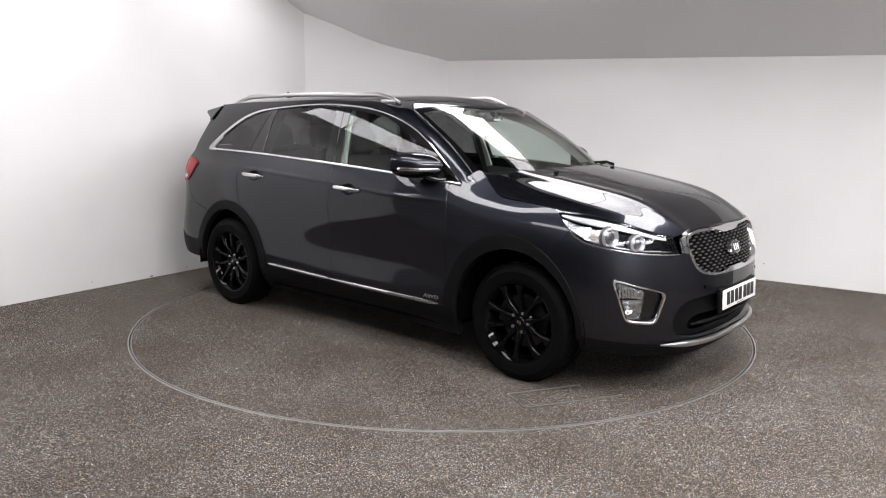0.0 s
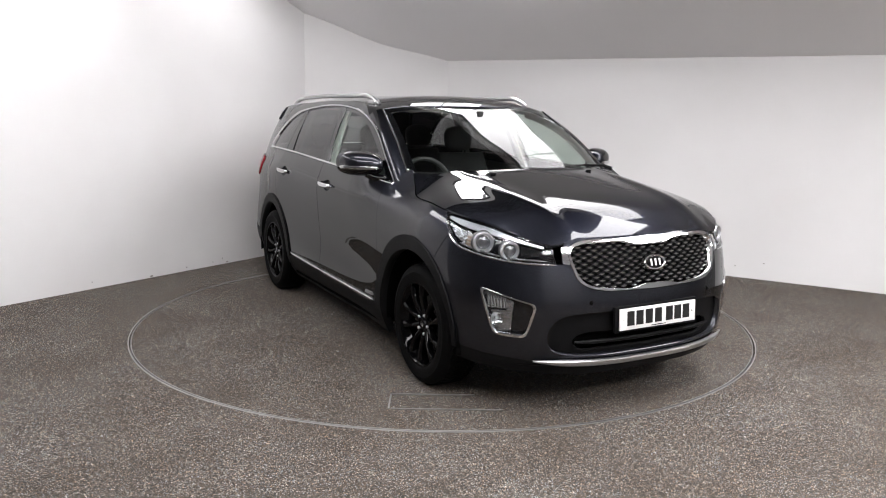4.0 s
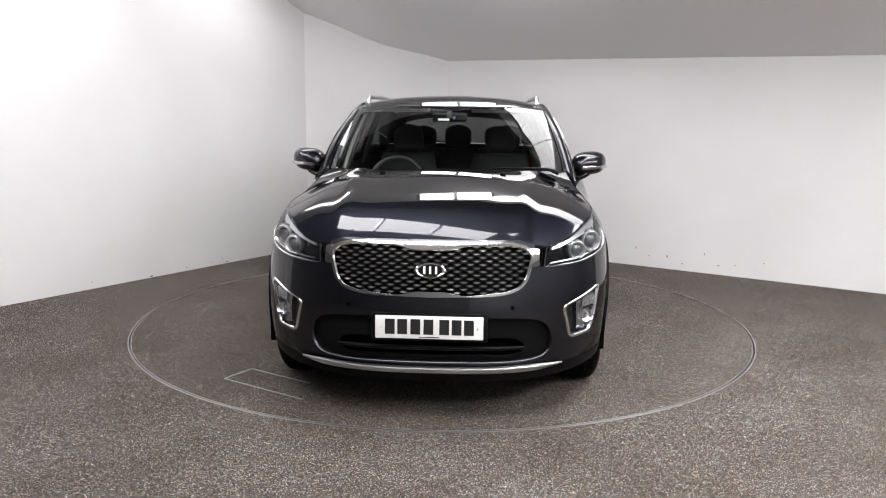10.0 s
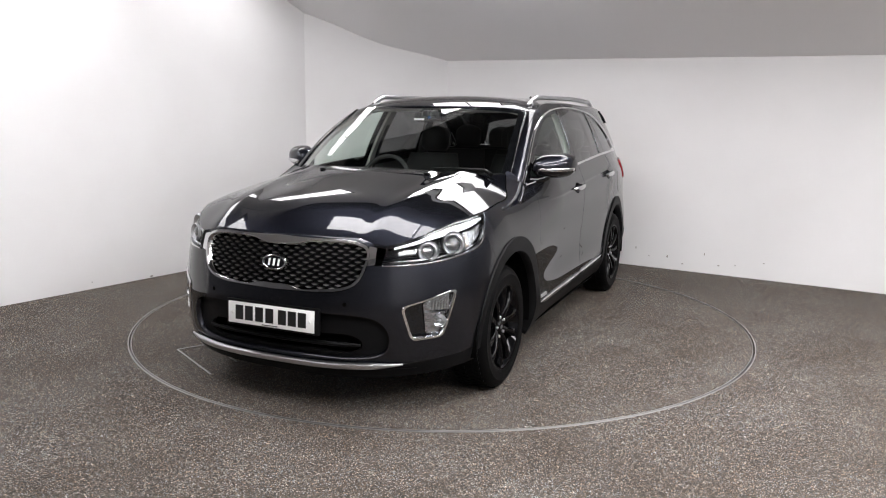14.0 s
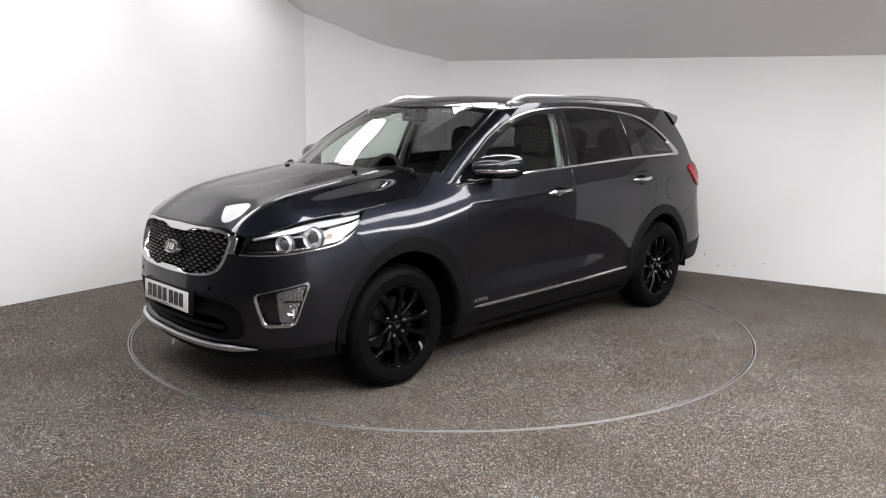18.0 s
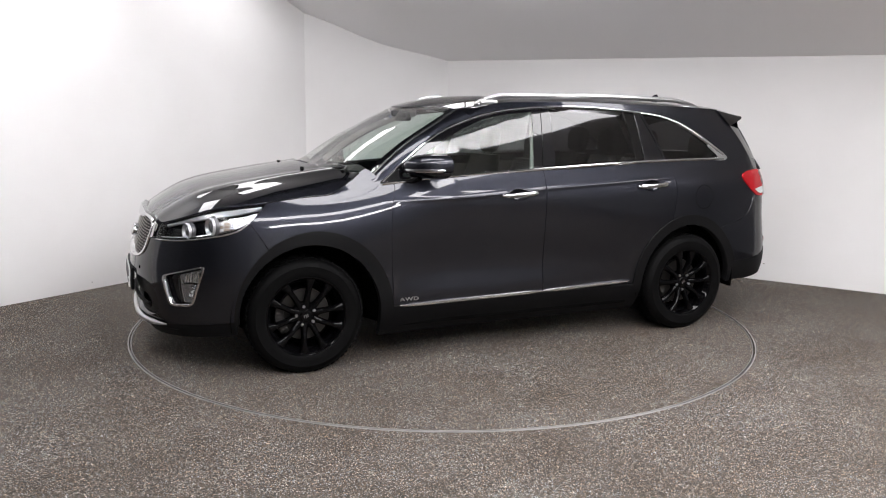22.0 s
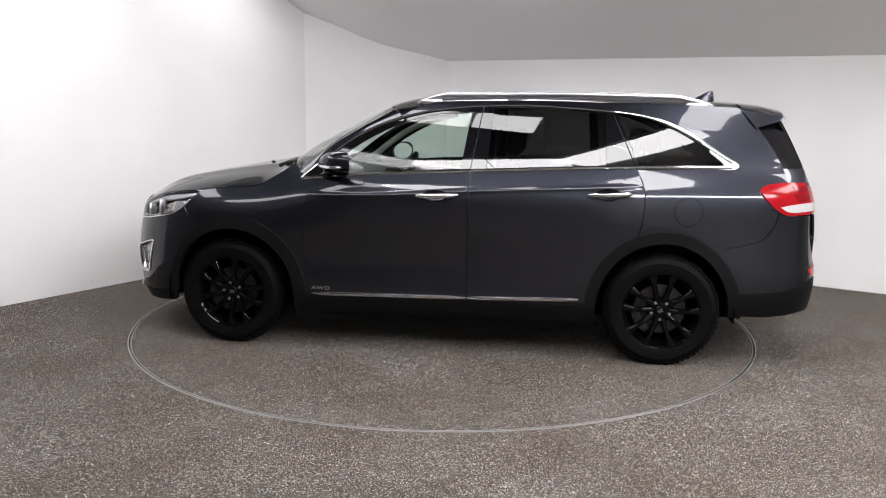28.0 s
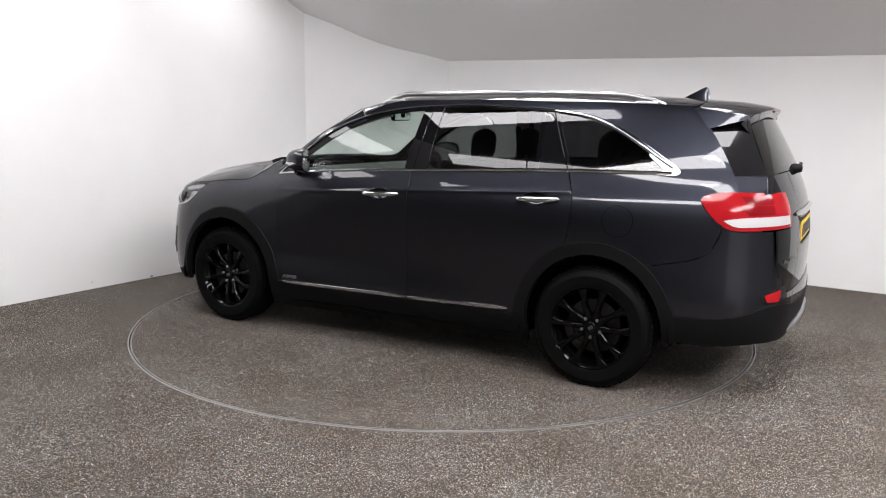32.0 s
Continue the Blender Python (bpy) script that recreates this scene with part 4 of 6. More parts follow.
def build_nose():
    lamp = in_s(curve(LAMP, 0.03)) + in_s(curve([LAMP[-1], LAMP_LOW[0]], 0.03)) + in_s(curve(LAMP_LOW, 0.03))
    lamp = outline(lamp)
    fog = polygon_rounded(in_s(FOG), 0.035, 0.015)
    # bumper, one piece across the nose, open for the grille and fog lamps
    joint = in_s(curve([(-1.5047, 0.7600), (-1.551, 0.833), (-1.603, 0.910)], 0.03))
    sl = [np.array((float(s_at_y(p[0])), p[1])) for p in curve([(-1.606, 0.913), (-1.672, 0.867), (-1.813, 0.834), (-1.925, 0.813), (-2.012, 0.803)], 0.03)]
    right_half = sl + [np.array((float(s_at_x(0.527)), 0.80))] + [np.array((float(s_at_x(0.530)), 0.905)), np.array((float(s_at_x(0.47)), 0.925))]
    topmid = [np.array((s, 0.928)) for s in np.linspace(float(s_at_x(0.45)), 0, 12)]
    foot = [np.array((float(s_at_y(p[0])), p[1])) for p in oval(*ARCH_F, 126, 177, 0.03) + [np.array((-1.700, 0.352))]]
    s_foot = float(s_at_y(-1.702))
    base = [np.array((s, 0.290 + 0.060 * (s / s_foot) ** 2)) for s in np.linspace(s_foot, 0, 30)]
    e = outline(joint, right_half, topmid, [np.array((-p[0], p[1])) for p in (right_half + topmid)[::-1]], [np.array((-p[0], p[1])) for p in joint[::-1]],
                [np.array((-p[0], p[1])) for p in foot], [np.array((-p[0], p[1])) for p in base], base[::-1], foot[::-1])
    low_x = [(0, 0.565), (0.25, 0.563), (0.47, 0.555), (0.555, 0.53), (0.60, 0.46), (0.585, 0.375), (0.50, 0.340), (0.25, 0.330), (0, 0.328)]
    intake = [np.array((float(s_at_x(p[0])), p[1])) for p in curve(low_x, 0.02)]
    intake = outline(intake, [np.array((-p[0], p[1])) for p in intake[::-1]])
    hole_g = grille_edge(0.004)
    panel("front_bumper", skin, e, PAINT, car, "", h=0.03, lip=0.03, holes=[hole_g, fog, [np.array((-p[0], p[1])) for p in fog], intake])
    # black lower edge of the bumper, from arch to arch
    low = [np.array((s, 0.215 + 0.055 * (s / s_foot) ** 2)) for s in np.linspace(0, s_foot + 0.01, 30)]
    half = outline(low, [p - np.array((0, 0.003)) for p in base])
    panel("front_bumper_trim", skin, outline(half, [np.array((-p[0], p[1])) for p in half[::-1]]), PLASTIC, car, "black plastic lower edge of the bumper", out=-0.001, lip=0.03)
    # lower intake: sloping black tray with a wide slot and a bar in it
    slot = [np.array((float(s_at_x(p[0])), p[1])) for p in curve([(0, 0.452), (0.30, 0.450), (0.445, 0.437), (0.478, 0.405), (0.455, 0.368), (0.30, 0.352), (0, 0.348)], 0.02)]
    slot = outline(slot, [np.array((-p[0], p[1])) for p in slot[::-1]])
    panel("lower_intake", skin, [p * 1.02 - np.array((0, 0.009)) for p in intake], PLASTIC, car, "black plastic lower air intake", out=-0.030, lip=0.02, holes=[slot])
    # near-black sheet stands for the shade deep in the slot
    panel("intake_shade", skin, [p * 1.03 - np.array((0, 0.012)) for p in slot], CAVITY, car, "near-black sheet painted as shade in the intake slot", out=-0.075, lip=0.0)
    for z, xx in ((0.402, 0.47),):
        p = [on_front(x, z, -0.018)[0] for x in np.linspace(-xx, xx, 30)]
        strip("intake_bar", p, (0, 0.3, 1), 0.022, 0.012, PLASTIC, car, "black intake bar", 0.4)
    # silver skid strip with a black chin below
    xs = np.linspace(-0.66, 0.66, 44)
    p = [on_front(x, 0.300 + 0.016 * abs(x / 0.66) ** 3, 0.016)[0] for x in xs]
    strip("skid_strip", p, (0, -0.25, 1), 0.034, 0.014, SATIN, car, "satin silver skid strip under the bumper", 0.75)
    rows = [[on_front(x, 0.285, 0.002)[0], on_front(x, 0.24, -0.03)[0], on_front(x, 0.20, -0.10)[0] + np.array((0, 0.25, 0))] for x in np.linspace(-0.72, 0.72, 30)]
    loft("chin", rows, PLASTIC, car, "black plastic chin spoiler")
    # grille
    g = panel("grille", skin, grille_edge(0.0), CAVITY, car, "black honeycomb grille in a chrome frame", out=-0.05, lip=0.0)
    panel("grille_surround", skin, grille_edge(0.0), CHROME, g, "chrome tiger-nose grille frame", out=0.008, lip=0.05, holes=[mesh_edge()], h=0.02)
    inner = np.array(mesh_edge())
    rowz, col = 0.0335 / 2, 0.0655
    stud_v, stud_f = [], []
    k = 0
    bar_bm = bmesh.new()
    for r, z in enumerate(np.arange(0.684, 0.905, rowz)):
        for c in range(-9, 10):
            s = (c + 0.5 * (r % 2)) * col
            if not inside(np.array([[s, z]]), inner)[0]:
                continue
            p0 = skin(s, z)
            n0 = on_front(p0[0], z)[1]
            m = aim(p0 - n0 * 0.020, n0)
            v0 = len(stud_v)
            prof = [(0.0190, 0.0, 0), (0.0, 0.0058, 0), (-0.0190, 0.0, 0), (0.0, -0.0058, 0), (0.012, 0.001, 0.009), (-0.012, 0.001, 0.009)]
            stud_v += [np.array(m @ Vector(q)) for q in prof]
            stud_f += [[v0, v0 + 1, v0 + 4], [v0 + 1, v0 + 2, v0 + 5], [v0 + 1, v0 + 5, v0 + 4], [v0 + 2, v0 + 3, v0 + 5], [v0 + 3, v0, v0 + 4], [v0 + 3, v0 + 4, v0 + 5]]
            # dark ribs from stud to stud
            for ds in (-col / 2, col / 2):
                q0, q1 = skin(s, z) - n0 * 0.026, skin(s + ds, z + rowz) - n0 * 0.026
                if inside(np.array([[s + ds, z + rowz]]), inner)[0]:
                    d = q1 - q0
                    mm = aim((q0 + q1) / 2, d, n0)
                    box((0.012, 0.010, float(np.linalg.norm(d))), bm=bar_bm, turn=mm)
    part("grille_ribs", bar_bm, PLASTIC, g, "gloss black honeycomb ribs", 0)
    tagged(shape("grille_studs", stud_v, stud_f, STUD, g, "rows of small silver studs", smooth=False), kind="stuff")
    # oval emblem
    p, n = on_front(0.0, 0.785, 0.012)
    m = aim(p, n)
    bm = lathe([(0.0001, 0.004), (0.052, 0.003), (0.060, 0.006), (0.066, 0.004), (0.067, -0.02)], 48, "z")
    bmesh.ops.transform(bm, matrix=m @ Matrix.Diagonal((1.12, 0.60, 1, 1)), verts=bm.verts)
    em = part("emblem", bm, CHROME, g, "chrome oval emblem")
    bm = lathe([(0.0001, 0.0055), (0.052, 0.0048), (0.053, 0.002)], 48, "z")
    bmesh.ops.transform(bm, matrix=m @ Matrix.Diagonal((1.12, 0.58, 1, 1)), verts=bm.verts)
    part("emblem_field", bm, GLOSS, em, "black enamel field")
    for x in (-0.028, 0.0, 0.028):
        part("emblem_bar", box((0.010, 0.036, 0.004), turn=m @ Matrix.Translation((x, 0, 0.007))), PLATE_WHITE, em, "", 0)
    for x in (-0.40, 0.40):
        p, n = on_front(x, 0.612, 0.0005)
        bm = lathe([(0.0001, 0.0022), (0.008, 0.002), (0.0105, 0.0)], 18, "z")
        bmesh.ops.transform(bm, matrix=aim(p, n), verts=bm.verts)
        part("parking_sensor", bm, CAVITY, car, "small dark parking sensor")
    # number plate
    p, n = on_front(0.0, 0.520, 0.012)
    m = aim((0, p[1] - 0.002, 0.519), (0, -1, 0.05))
    pl = part("front_number_plate", box((0.520, 0.111, 0.008), bevel=0.003, turn=m), PLATE_WHITE, car, "white number plate with dark bars")
    for x in (-0.189, -0.129, -0.066, -0.003, 0.073, 0.132, 0.191):
        part("plate_bar", box((0.047, 0.074, 0.0025), turn=m @ Matrix.Translation((x, 0.003, 0.0048))), INK, pl, "", 0)
    bm = box((0.10, 0.004, 0.001), bm=bmesh.new(), turn=m @ Matrix.Translation((0.0, -0.047, 0.0045)))
    part("plate_small_bar", bm, INK, pl, "", 0)
    for x in (-0.232, 0.236):
        bm = bmesh.new()
        bmesh.ops.create_uvsphere(bm, u_segments=10, v_segments=6, radius=0.008, matrix=m @ Matrix.Translation((x, 0, 0.003)))
        part("plate_screw", bm, PLATE_WHITE, pl, "white screw cap")
    bm = box((0.56, 0.135, 0.02), turn=aim((0, p[1] + 0.016, 0.517), (0, -1, 0.05)), bevel=0.006)
    part("plate_plinth", bm, PLASTIC, car, "black plate holder")

    for flip, _ in BOTH:
        fl = fog
        # fog lamp: bright bezel, dark recess, clear lamp
        f = panel("fog_lamp", body, fl, GLOSS, car, "fog lamp in a dark recess with a chrome bezel", out=-0.035, lip=0.0, flip=flip, h=0.02)
        ctr = np.mean(np.array(fl), 0)
        inn = [ctr + (p - ctr) * 0.915 for p in fl]
        panel("bezel", body, fl, CHROME, f, "chrome bezel", out=0.007, lip=0.03, holes=[inn], flip=flip, h=0.012)
        inn2 = [ctr + (p - ctr) * 0.90 for p in fl]
        panel("recess", body, inn2, GLOSS, f, "gloss black recess", out=-0.028, lip=0.0, flip=flip, h=0.02)
        lens = polygon_rounded(in_s([(-1.866, 0.654), (-1.985, 0.612), (-1.974, 0.456), (-1.922, 0.453)]), 0.014)
        panel("reflector_bowl", body, lens, FACET, f, "bright faceted reflector", out=-0.024, lip=0.0, flip=flip, h=0.009)
        panel("lens", body, lens, LENS, f, "clear lens", out=-0.004, lip=0.016, flip=flip, h=0.02)
        q = [body(s, 0.568) - [0.004, -0.010, 0] for s in np.linspace(float(s_at_y(-1.962)), float(s_at_y(-1.885)), 8)]
        strip("lens_divider", mirror(np.array(q), flip), (0, 0, 1), 0.006, 0.004, GLOSS, f)
        for k in range(6):
            yy = -1.893 - 0.0125 * k
            q0, q1 = body(float(s_at_y(yy)), 0.575), body(float(s_at_y(yy + 0.004)), 0.632 - 0.003 * k)
            tube("flute", mirror(np.array([q0 * (1 - u) + q1 * u + [-0.007, 0.015, 0] for u in (0, 0.5, 1)]), flip), 0.0062, REFLECTOR, f, "", 8)
        m = aim(mirror(body(float(s_at_y(-1.925)), 0.520) + [-0.008, 0.019, 0], flip), mirror((0.30, -0.95, 0.05), flip))
        bm = lathe([(0.010, -0.004), (0.020, 0.0), (0.030, 0.008), (0.034, 0.013)], 24, "z")
        bmesh.ops.transform(bm, matrix=m, verts=bm.verts)
        part("bowl", bm, REFLECTOR, f, "bright round bowl")
        bm = bmesh.new()
        bmesh.ops.create_uvsphere(bm, u_segments=14, v_segments=8, radius=0.009, matrix=m @ Matrix.Translation((0, 0, 0.006)))
        part("bulb", bm, CLEAR, f, "clear bulb")
        # headlamp
        h = panel("headlamp", body, lamp, GLOSS, car, "clear-lens projector headlamp with chrome and amber details", out=-0.055, lip=0.0, flip=flip)
        panel("lens", body, lamp, LENS, h, "clear curved lens", out=0.0, lip=0.0, flip=flip)
        panel("bezel_edge", body, lamp, GLOSS, h, "dark lens edge", out=-0.004, lip=0.04, holes=[[np.mean(np.array(lamp), 0) + (p - np.mean(np.array(lamp), 0)) * np.array((0.985, 0.93)) for p in lamp]], flip=flip, h=0.03)
        # bright brow band along the lamp's upper edge, broad at its outer end
        up = [(y, float(seam(y)[2]) - d) for y, d in ((-1.53, 0.012), (-1.62, 0.012), (-1.72, 0.012), (-1.82, 0.012), (-1.92, 0.011), (-2.0, 0.010), (-2.075, 0.010))]
        dn = [(y, float(seam(y)[2]) - d) for y, d in ((-2.075, 0.020), (-2.0, 0.024), (-1.92, 0.032), (-1.82, 0.040), (-1.72, 0.040), (-1.62, 0.034), (-1.53, 0.022))]
        panel("brow_band", body, outline(in_s(curve(up, 0.02)), in_s(curve(dn, 0.02))), LAMP_CHROME, h, "bright chrome brow band", out=-0.018, lip=0.016, flip=flip, h=0.015)
        # outer reflector with the amber turn lamp in clear facets
        bowl = in_s([(-1.530, 0.985), (-1.66, 0.952), (-1.738, 0.936), (-1.742, 0.876), (-1.69, 0.884), (-1.60, 0.930)])
        panel("side_reflector", body, ring_points(bowl, 0.015), FACET, h, "bright outer reflector", out=-0.030, lip=0.012, flip=flip, h=0.012)
        tb = in_s([(-1.712, 0.938), (-1.800, 0.922), (-1.805, 0.862), (-1.722, 0.874)])
        panel("facet_block", body, polygon_rounded(tb, 0.012), CLEAR, h, "clear faceted block", out=-0.026, lip=0.008, flip=flip, h=0.012)
        for j in range(3):
            for i in range(2):
                y0, z0 = -1.722 - 0.036 * i, 0.922 - 0.0175 * j - 0.003 * i
                fb = in_s([(y0, z0), (y0 - 0.030, z0 - 0.002), (y0 - 0.030, z0 - 0.015), (y0, z0 - 0.013)])
                panel("amber_facet", body, polygon_rounded(fb, 0.004, 0.006), AMBER if (i + j) % 2 == 0 or j == 1 else LAMP_CHROME, h, "", out=-0.018, lip=0.006, flip=flip, h=0.012)
        # bright line along the lamp's foot and a chrome moulding below it
        q = np.array([body(p[0], p[1] + 0.010) for p in in_s(curve([(-2.085, 0.803), (-2.011, 0.808), (-1.925, 0.818), (-1.813, 0.838), (-1.70, 0.864)], 0.03))])
        q -= np.array((0.010, -0.012, 0))
        strip("foot_blade", mirror(q, flip), (0.2, -0.3, 1), 0.012, 0.006, REFLECTOR, h, "bright blade along the lamp's foot", 0.4)
        q = np.array([body(p[0], p[1] - 0.003) for p in in_s(curve([(-2.108, 0.803), (-2.011, 0.808), (-1.925, 0.818), (-1.813, 0.838), (-1.67, 0.872), (-1.60, 0.918)], 0.02))])
        strip("chrome_moulding", mirror(q, flip), (0, 0, 1), 0.010, 0.005, CHROME, h, "thin chrome moulding under the lamp", 0.6)
        # bright cheek between lamp and grille
        ck = [(0.512, 0.892), (0.548, 0.884), (0.540, 0.806), (0.505, 0.800)]
        panel("grille_cheek", body, polygon_rounded([(float(s_at_x(x)), z) for x, z in ck], 0.006), CHROME, h, "chrome cheek beside the grille", out=0.004, lip=0.02, flip=flip, h=0.02)
        # two projectors
        for y, z, r in ((-1.842, 0.890, 0.052), (-1.965, 0.860, 0.046)):
            s0 = float(s_at_y(y))
            c0 = body(s0, z)
            n0 = np.array((0.35, -0.93, 0.05))
            m = aim(mirror(c0 - n0 * 0.028, flip), mirror(n0, flip))
            bm = lathe([(r * 0.70, 0.0), (r * 0.86, 0.016), (r * 0.93, 0.019), (r, 0.015), (r * 1.04, 0.006), (r * 1.04, -0.02)], 40, "z")
            bmesh.ops.transform(bm, matrix=m, verts=bm.verts)
            pr = part("projector_ring", bm, LAMP_CHROME, h, "bright projector ring")
            bm = lathe([(0.0001, 0.016), (r * 0.35, 0.014), (r * 0.6, 0.008), (r * 0.74, -0.002)], 32, "z")
            bmesh.ops.transform(bm, matrix=m, verts=bm.verts)
            part("projector_lens", bm, PROJECTOR, h, "dark glassy projector lens")
            bm = lathe([(r * 1.20, -0.012), (r * 1.12, 0.004), (r * 1.08, 0.006), (r * 1.06, -0.02)], 40, "z")
            bmesh.ops.transform(bm, matrix=m, verts=bm.verts)
            part("projector_collar", bm, LAMP_GREY, h, "grey collar round the projector")


build_nose()


def build_top():
    # bonnet
    edge = [seam(y) for y in np.linspace(-2.095, -0.905, 50)]
    half = outline(curve([(0.0, -2.10), (0.25, -2.092), (0.43, -2.07), (edge[0][0] - 0.004, edge[0][1])], 0.03), [np.array((p[0] - 0.004, p[1])) for p in edge])
    back = curve([(edge[-1][0] - 0.004, edge[-1][1]), (0.66, -0.965), (0.55, -1.015), (0.40, -1.055), (0.20, -1.09), (0, -1.10)], 0.03)
    h = outline(half, back)
    e = outline(h, [p * np.array((-1, 1)) for p in h[::-1]])
    panel("bonnet", bonnet, e, PAINT, car, h=0.035, lip=0.03)
    for sx in (-1, 1):
        q = bonnet(sx * 0.36, -1.17)
        part("washer_jet", box((0.034, 0.022, 0.012), tuple(q + [0, 0, 0.005]), 0.005), PLASTIC, car, "small black washer jet")
    # near-black strip that paints the shade of the shut line between bonnet and wings
    for flip, _ in BOTH:
        p = np.array([seam(y) + [0.0, 0.0, -0.0015] for y in np.linspace(-1.49, -0.915, 46)])
        strip("bonnet_gap_shade", mirror(p, flip), (0.6, 0, -0.8), 0.006, 0.0035, CAVITY, car, "near-black strip painted as the shaded gap beside the bonnet")
    # cowl under the wipers
    rows = []
    for x in np.linspace(-0.74, 0.74, 30):
        f = np.array((x, -1.13 + 0.20 * (x / 0.74) ** 2, bonnet(x, -1.13 + 0.20 * (x / 0.74) ** 2)[2] - 0.035))
        b = screen(x, 1.175)
        rows.append([f, (f + b) / 2 + [0, 0, -0.008], b + [0, 0.01, 0.004]])
    loft("cowl", rows, PLASTIC, car, "black plastic windscreen cowl")
    # windscreen
    left = [np.array((float(screen_half(z)), z)) for z in np.linspace(1.14, 1.56, 14)]
    top = [np.array((x, 1.597 - 0.022 * (x / 0.61) ** 2 - 0.012 * (x / 0.655) ** 6)) for x in np.linspace(float(screen_half(1.56)), 0, 14)]
    bot = [np.array((x, 1.14)) for x in np.linspace(0, float(screen_half(1.14)), 14)]
    half = outline(bot, left, top)
    e = outline(half, [p * np.array((-1, 1)) for p in half[::-1]])
    panel("windscreen", screen, e, SCREEN, car, "large clear windscreen", h=0.06, lip=0.0, out=-0.002)
    inn = [np.array((p[0] * 0.945, 1.375 + (p[1] - 1.375) * 0.90)) for p in e]
    panel("screen_border", screen, e, GLOSS, car, "black printed windscreen border", h=0.03, lip=0.0, out=-0.006, holes=[inn])
    # roof
    left = curve([(0.655, -0.215), (0.662, -0.10), (0.664, 0.2), (0.664, 0.8), (0.652, 1.4), (0.62, 1.93)], 0.04)
    fr = curve([(0.0, -0.335), (0.25, -0.318), (0.45, -0.28), (0.655, -0.215)], 0.03)
    bk = curve([(0.62, 1.93), (0.40, 1.955), (0, 1.965)], 0.03)
    half = outline(fr, left, bk)
    e = outline(half, [p * np.array((-1, 1)) for p in half[::-1]])
    panel("roof", roof, e, PAINT, car, h=0.06, lip=0.012)
    # joint between roof and door rail
    for flip, _ in BOTH:
        rows = []
        for y in np.linspace(-0.215, 1.95, 60):
            xr = float(np.interp(y, [q[1] for q in left], [q[0] for q in left]))
            a = roof(xr, y)
            yb = y + 0.055 * max(0.0, min(1.0, -y / 0.215))
            zz = float(np.interp(yb, [-0.16, -0.08, 0.0, 0.3, 0.7, 1.1, 1.5, 1.93], [1.516, 1.562, 1.595, 1.616, 1.622, 1.612, 1.607, 1.588]))
            b = cabin(yb, zz)
            rows.append([mirror(a * (1 - u) + b * u + np.array([0.5, 0, 0.8]) * 0.02 * u * (1 - u), flip) for u in np.linspace(0, 1, 5)])
        loft("roof_side", rows, PAINT, car)
    # roof rails
    for flip, _ in BOTH:
        ys = np.linspace(-0.08, 1.78, 60)
        u = (ys + 0.08) / 1.86
        lift = 0.046 * np.clip(np.minimum(u / 0.10, (1 - u) / 0.12), 0, 1) ** 0.75
        xs = 0.612 + 0.022 * np.sin(np.pi * u) ** 0.6
        p = np.array([roof(x, y) + [0, 0, l + 0.002] for x, y, l in zip(xs, ys, lift)])
        rr = 0.0165 - 0.006 * np.clip(1 - np.minimum(u, 1 - u) / 0.06, 0, 1)
        r = tube("roof_rail", mirror(p, flip), rr, SATIN, car, "satin silver roof rail", 12)
        for y, ln in ((0.02, 0.13), (1.68, 0.13)):
            q = roof(0.628, y)
            part("rail_foot", box((0.022, ln, 0.034), tuple(mirror(q + [0, 0, 0.006], flip)), 0.010), SATIN, r)
    # shark fin aerial
    base = roof(0, 1.81)
    rows = [[base + np.array((w * math.cos(a) * 0.030, 0.075 * math.sin(a) * l + dy, z)) for a in np.linspace(0, 2 * math.pi, 16, endpoint=False)]
            for z, w, l, dy in ((-0.004, 1.1, 1.15, 0), (0.012, 0.75, 0.95, 0.012), (0.035, 0.4, 0.6, 0.035), (0.058, 0.18, 0.28, 0.055), (0.066, 0.05, 0.10, 0.060))]
    loft("roof_aerial", rows, PAINT, car, "small shark-fin roof aerial", True, True)
    # wipers
    for x0, x1, z0, z1 in ((0.02, -0.62, 1.180, 1.168), (0.60, 0.05, 1.190, 1.163)):
        xs = np.linspace(x0, x1, 24)
        p = np.array([screen(x, z0 + (z1 - z0) * k) + [0, -0.014, 0.002] for k, x in zip(np.linspace(0, 1, 24), xs)])
        w = strip("wiper", p, (0, 0.5, 0.8), 0.013, 0.008, PLASTIC, car, "black windscreen wiper", 0.6)
        q = screen(x0, z0)
        tube("wiper_arm", [q + [0.10, -0.07, -0.012], q + [0.05, -0.035, 0.010], q + [-0.12, -0.018, 0.012], q + [-0.30, -0.016, 0.010]], [0.013, 0.010, 0.007, 0.005], PLASTIC, w)


build_top()


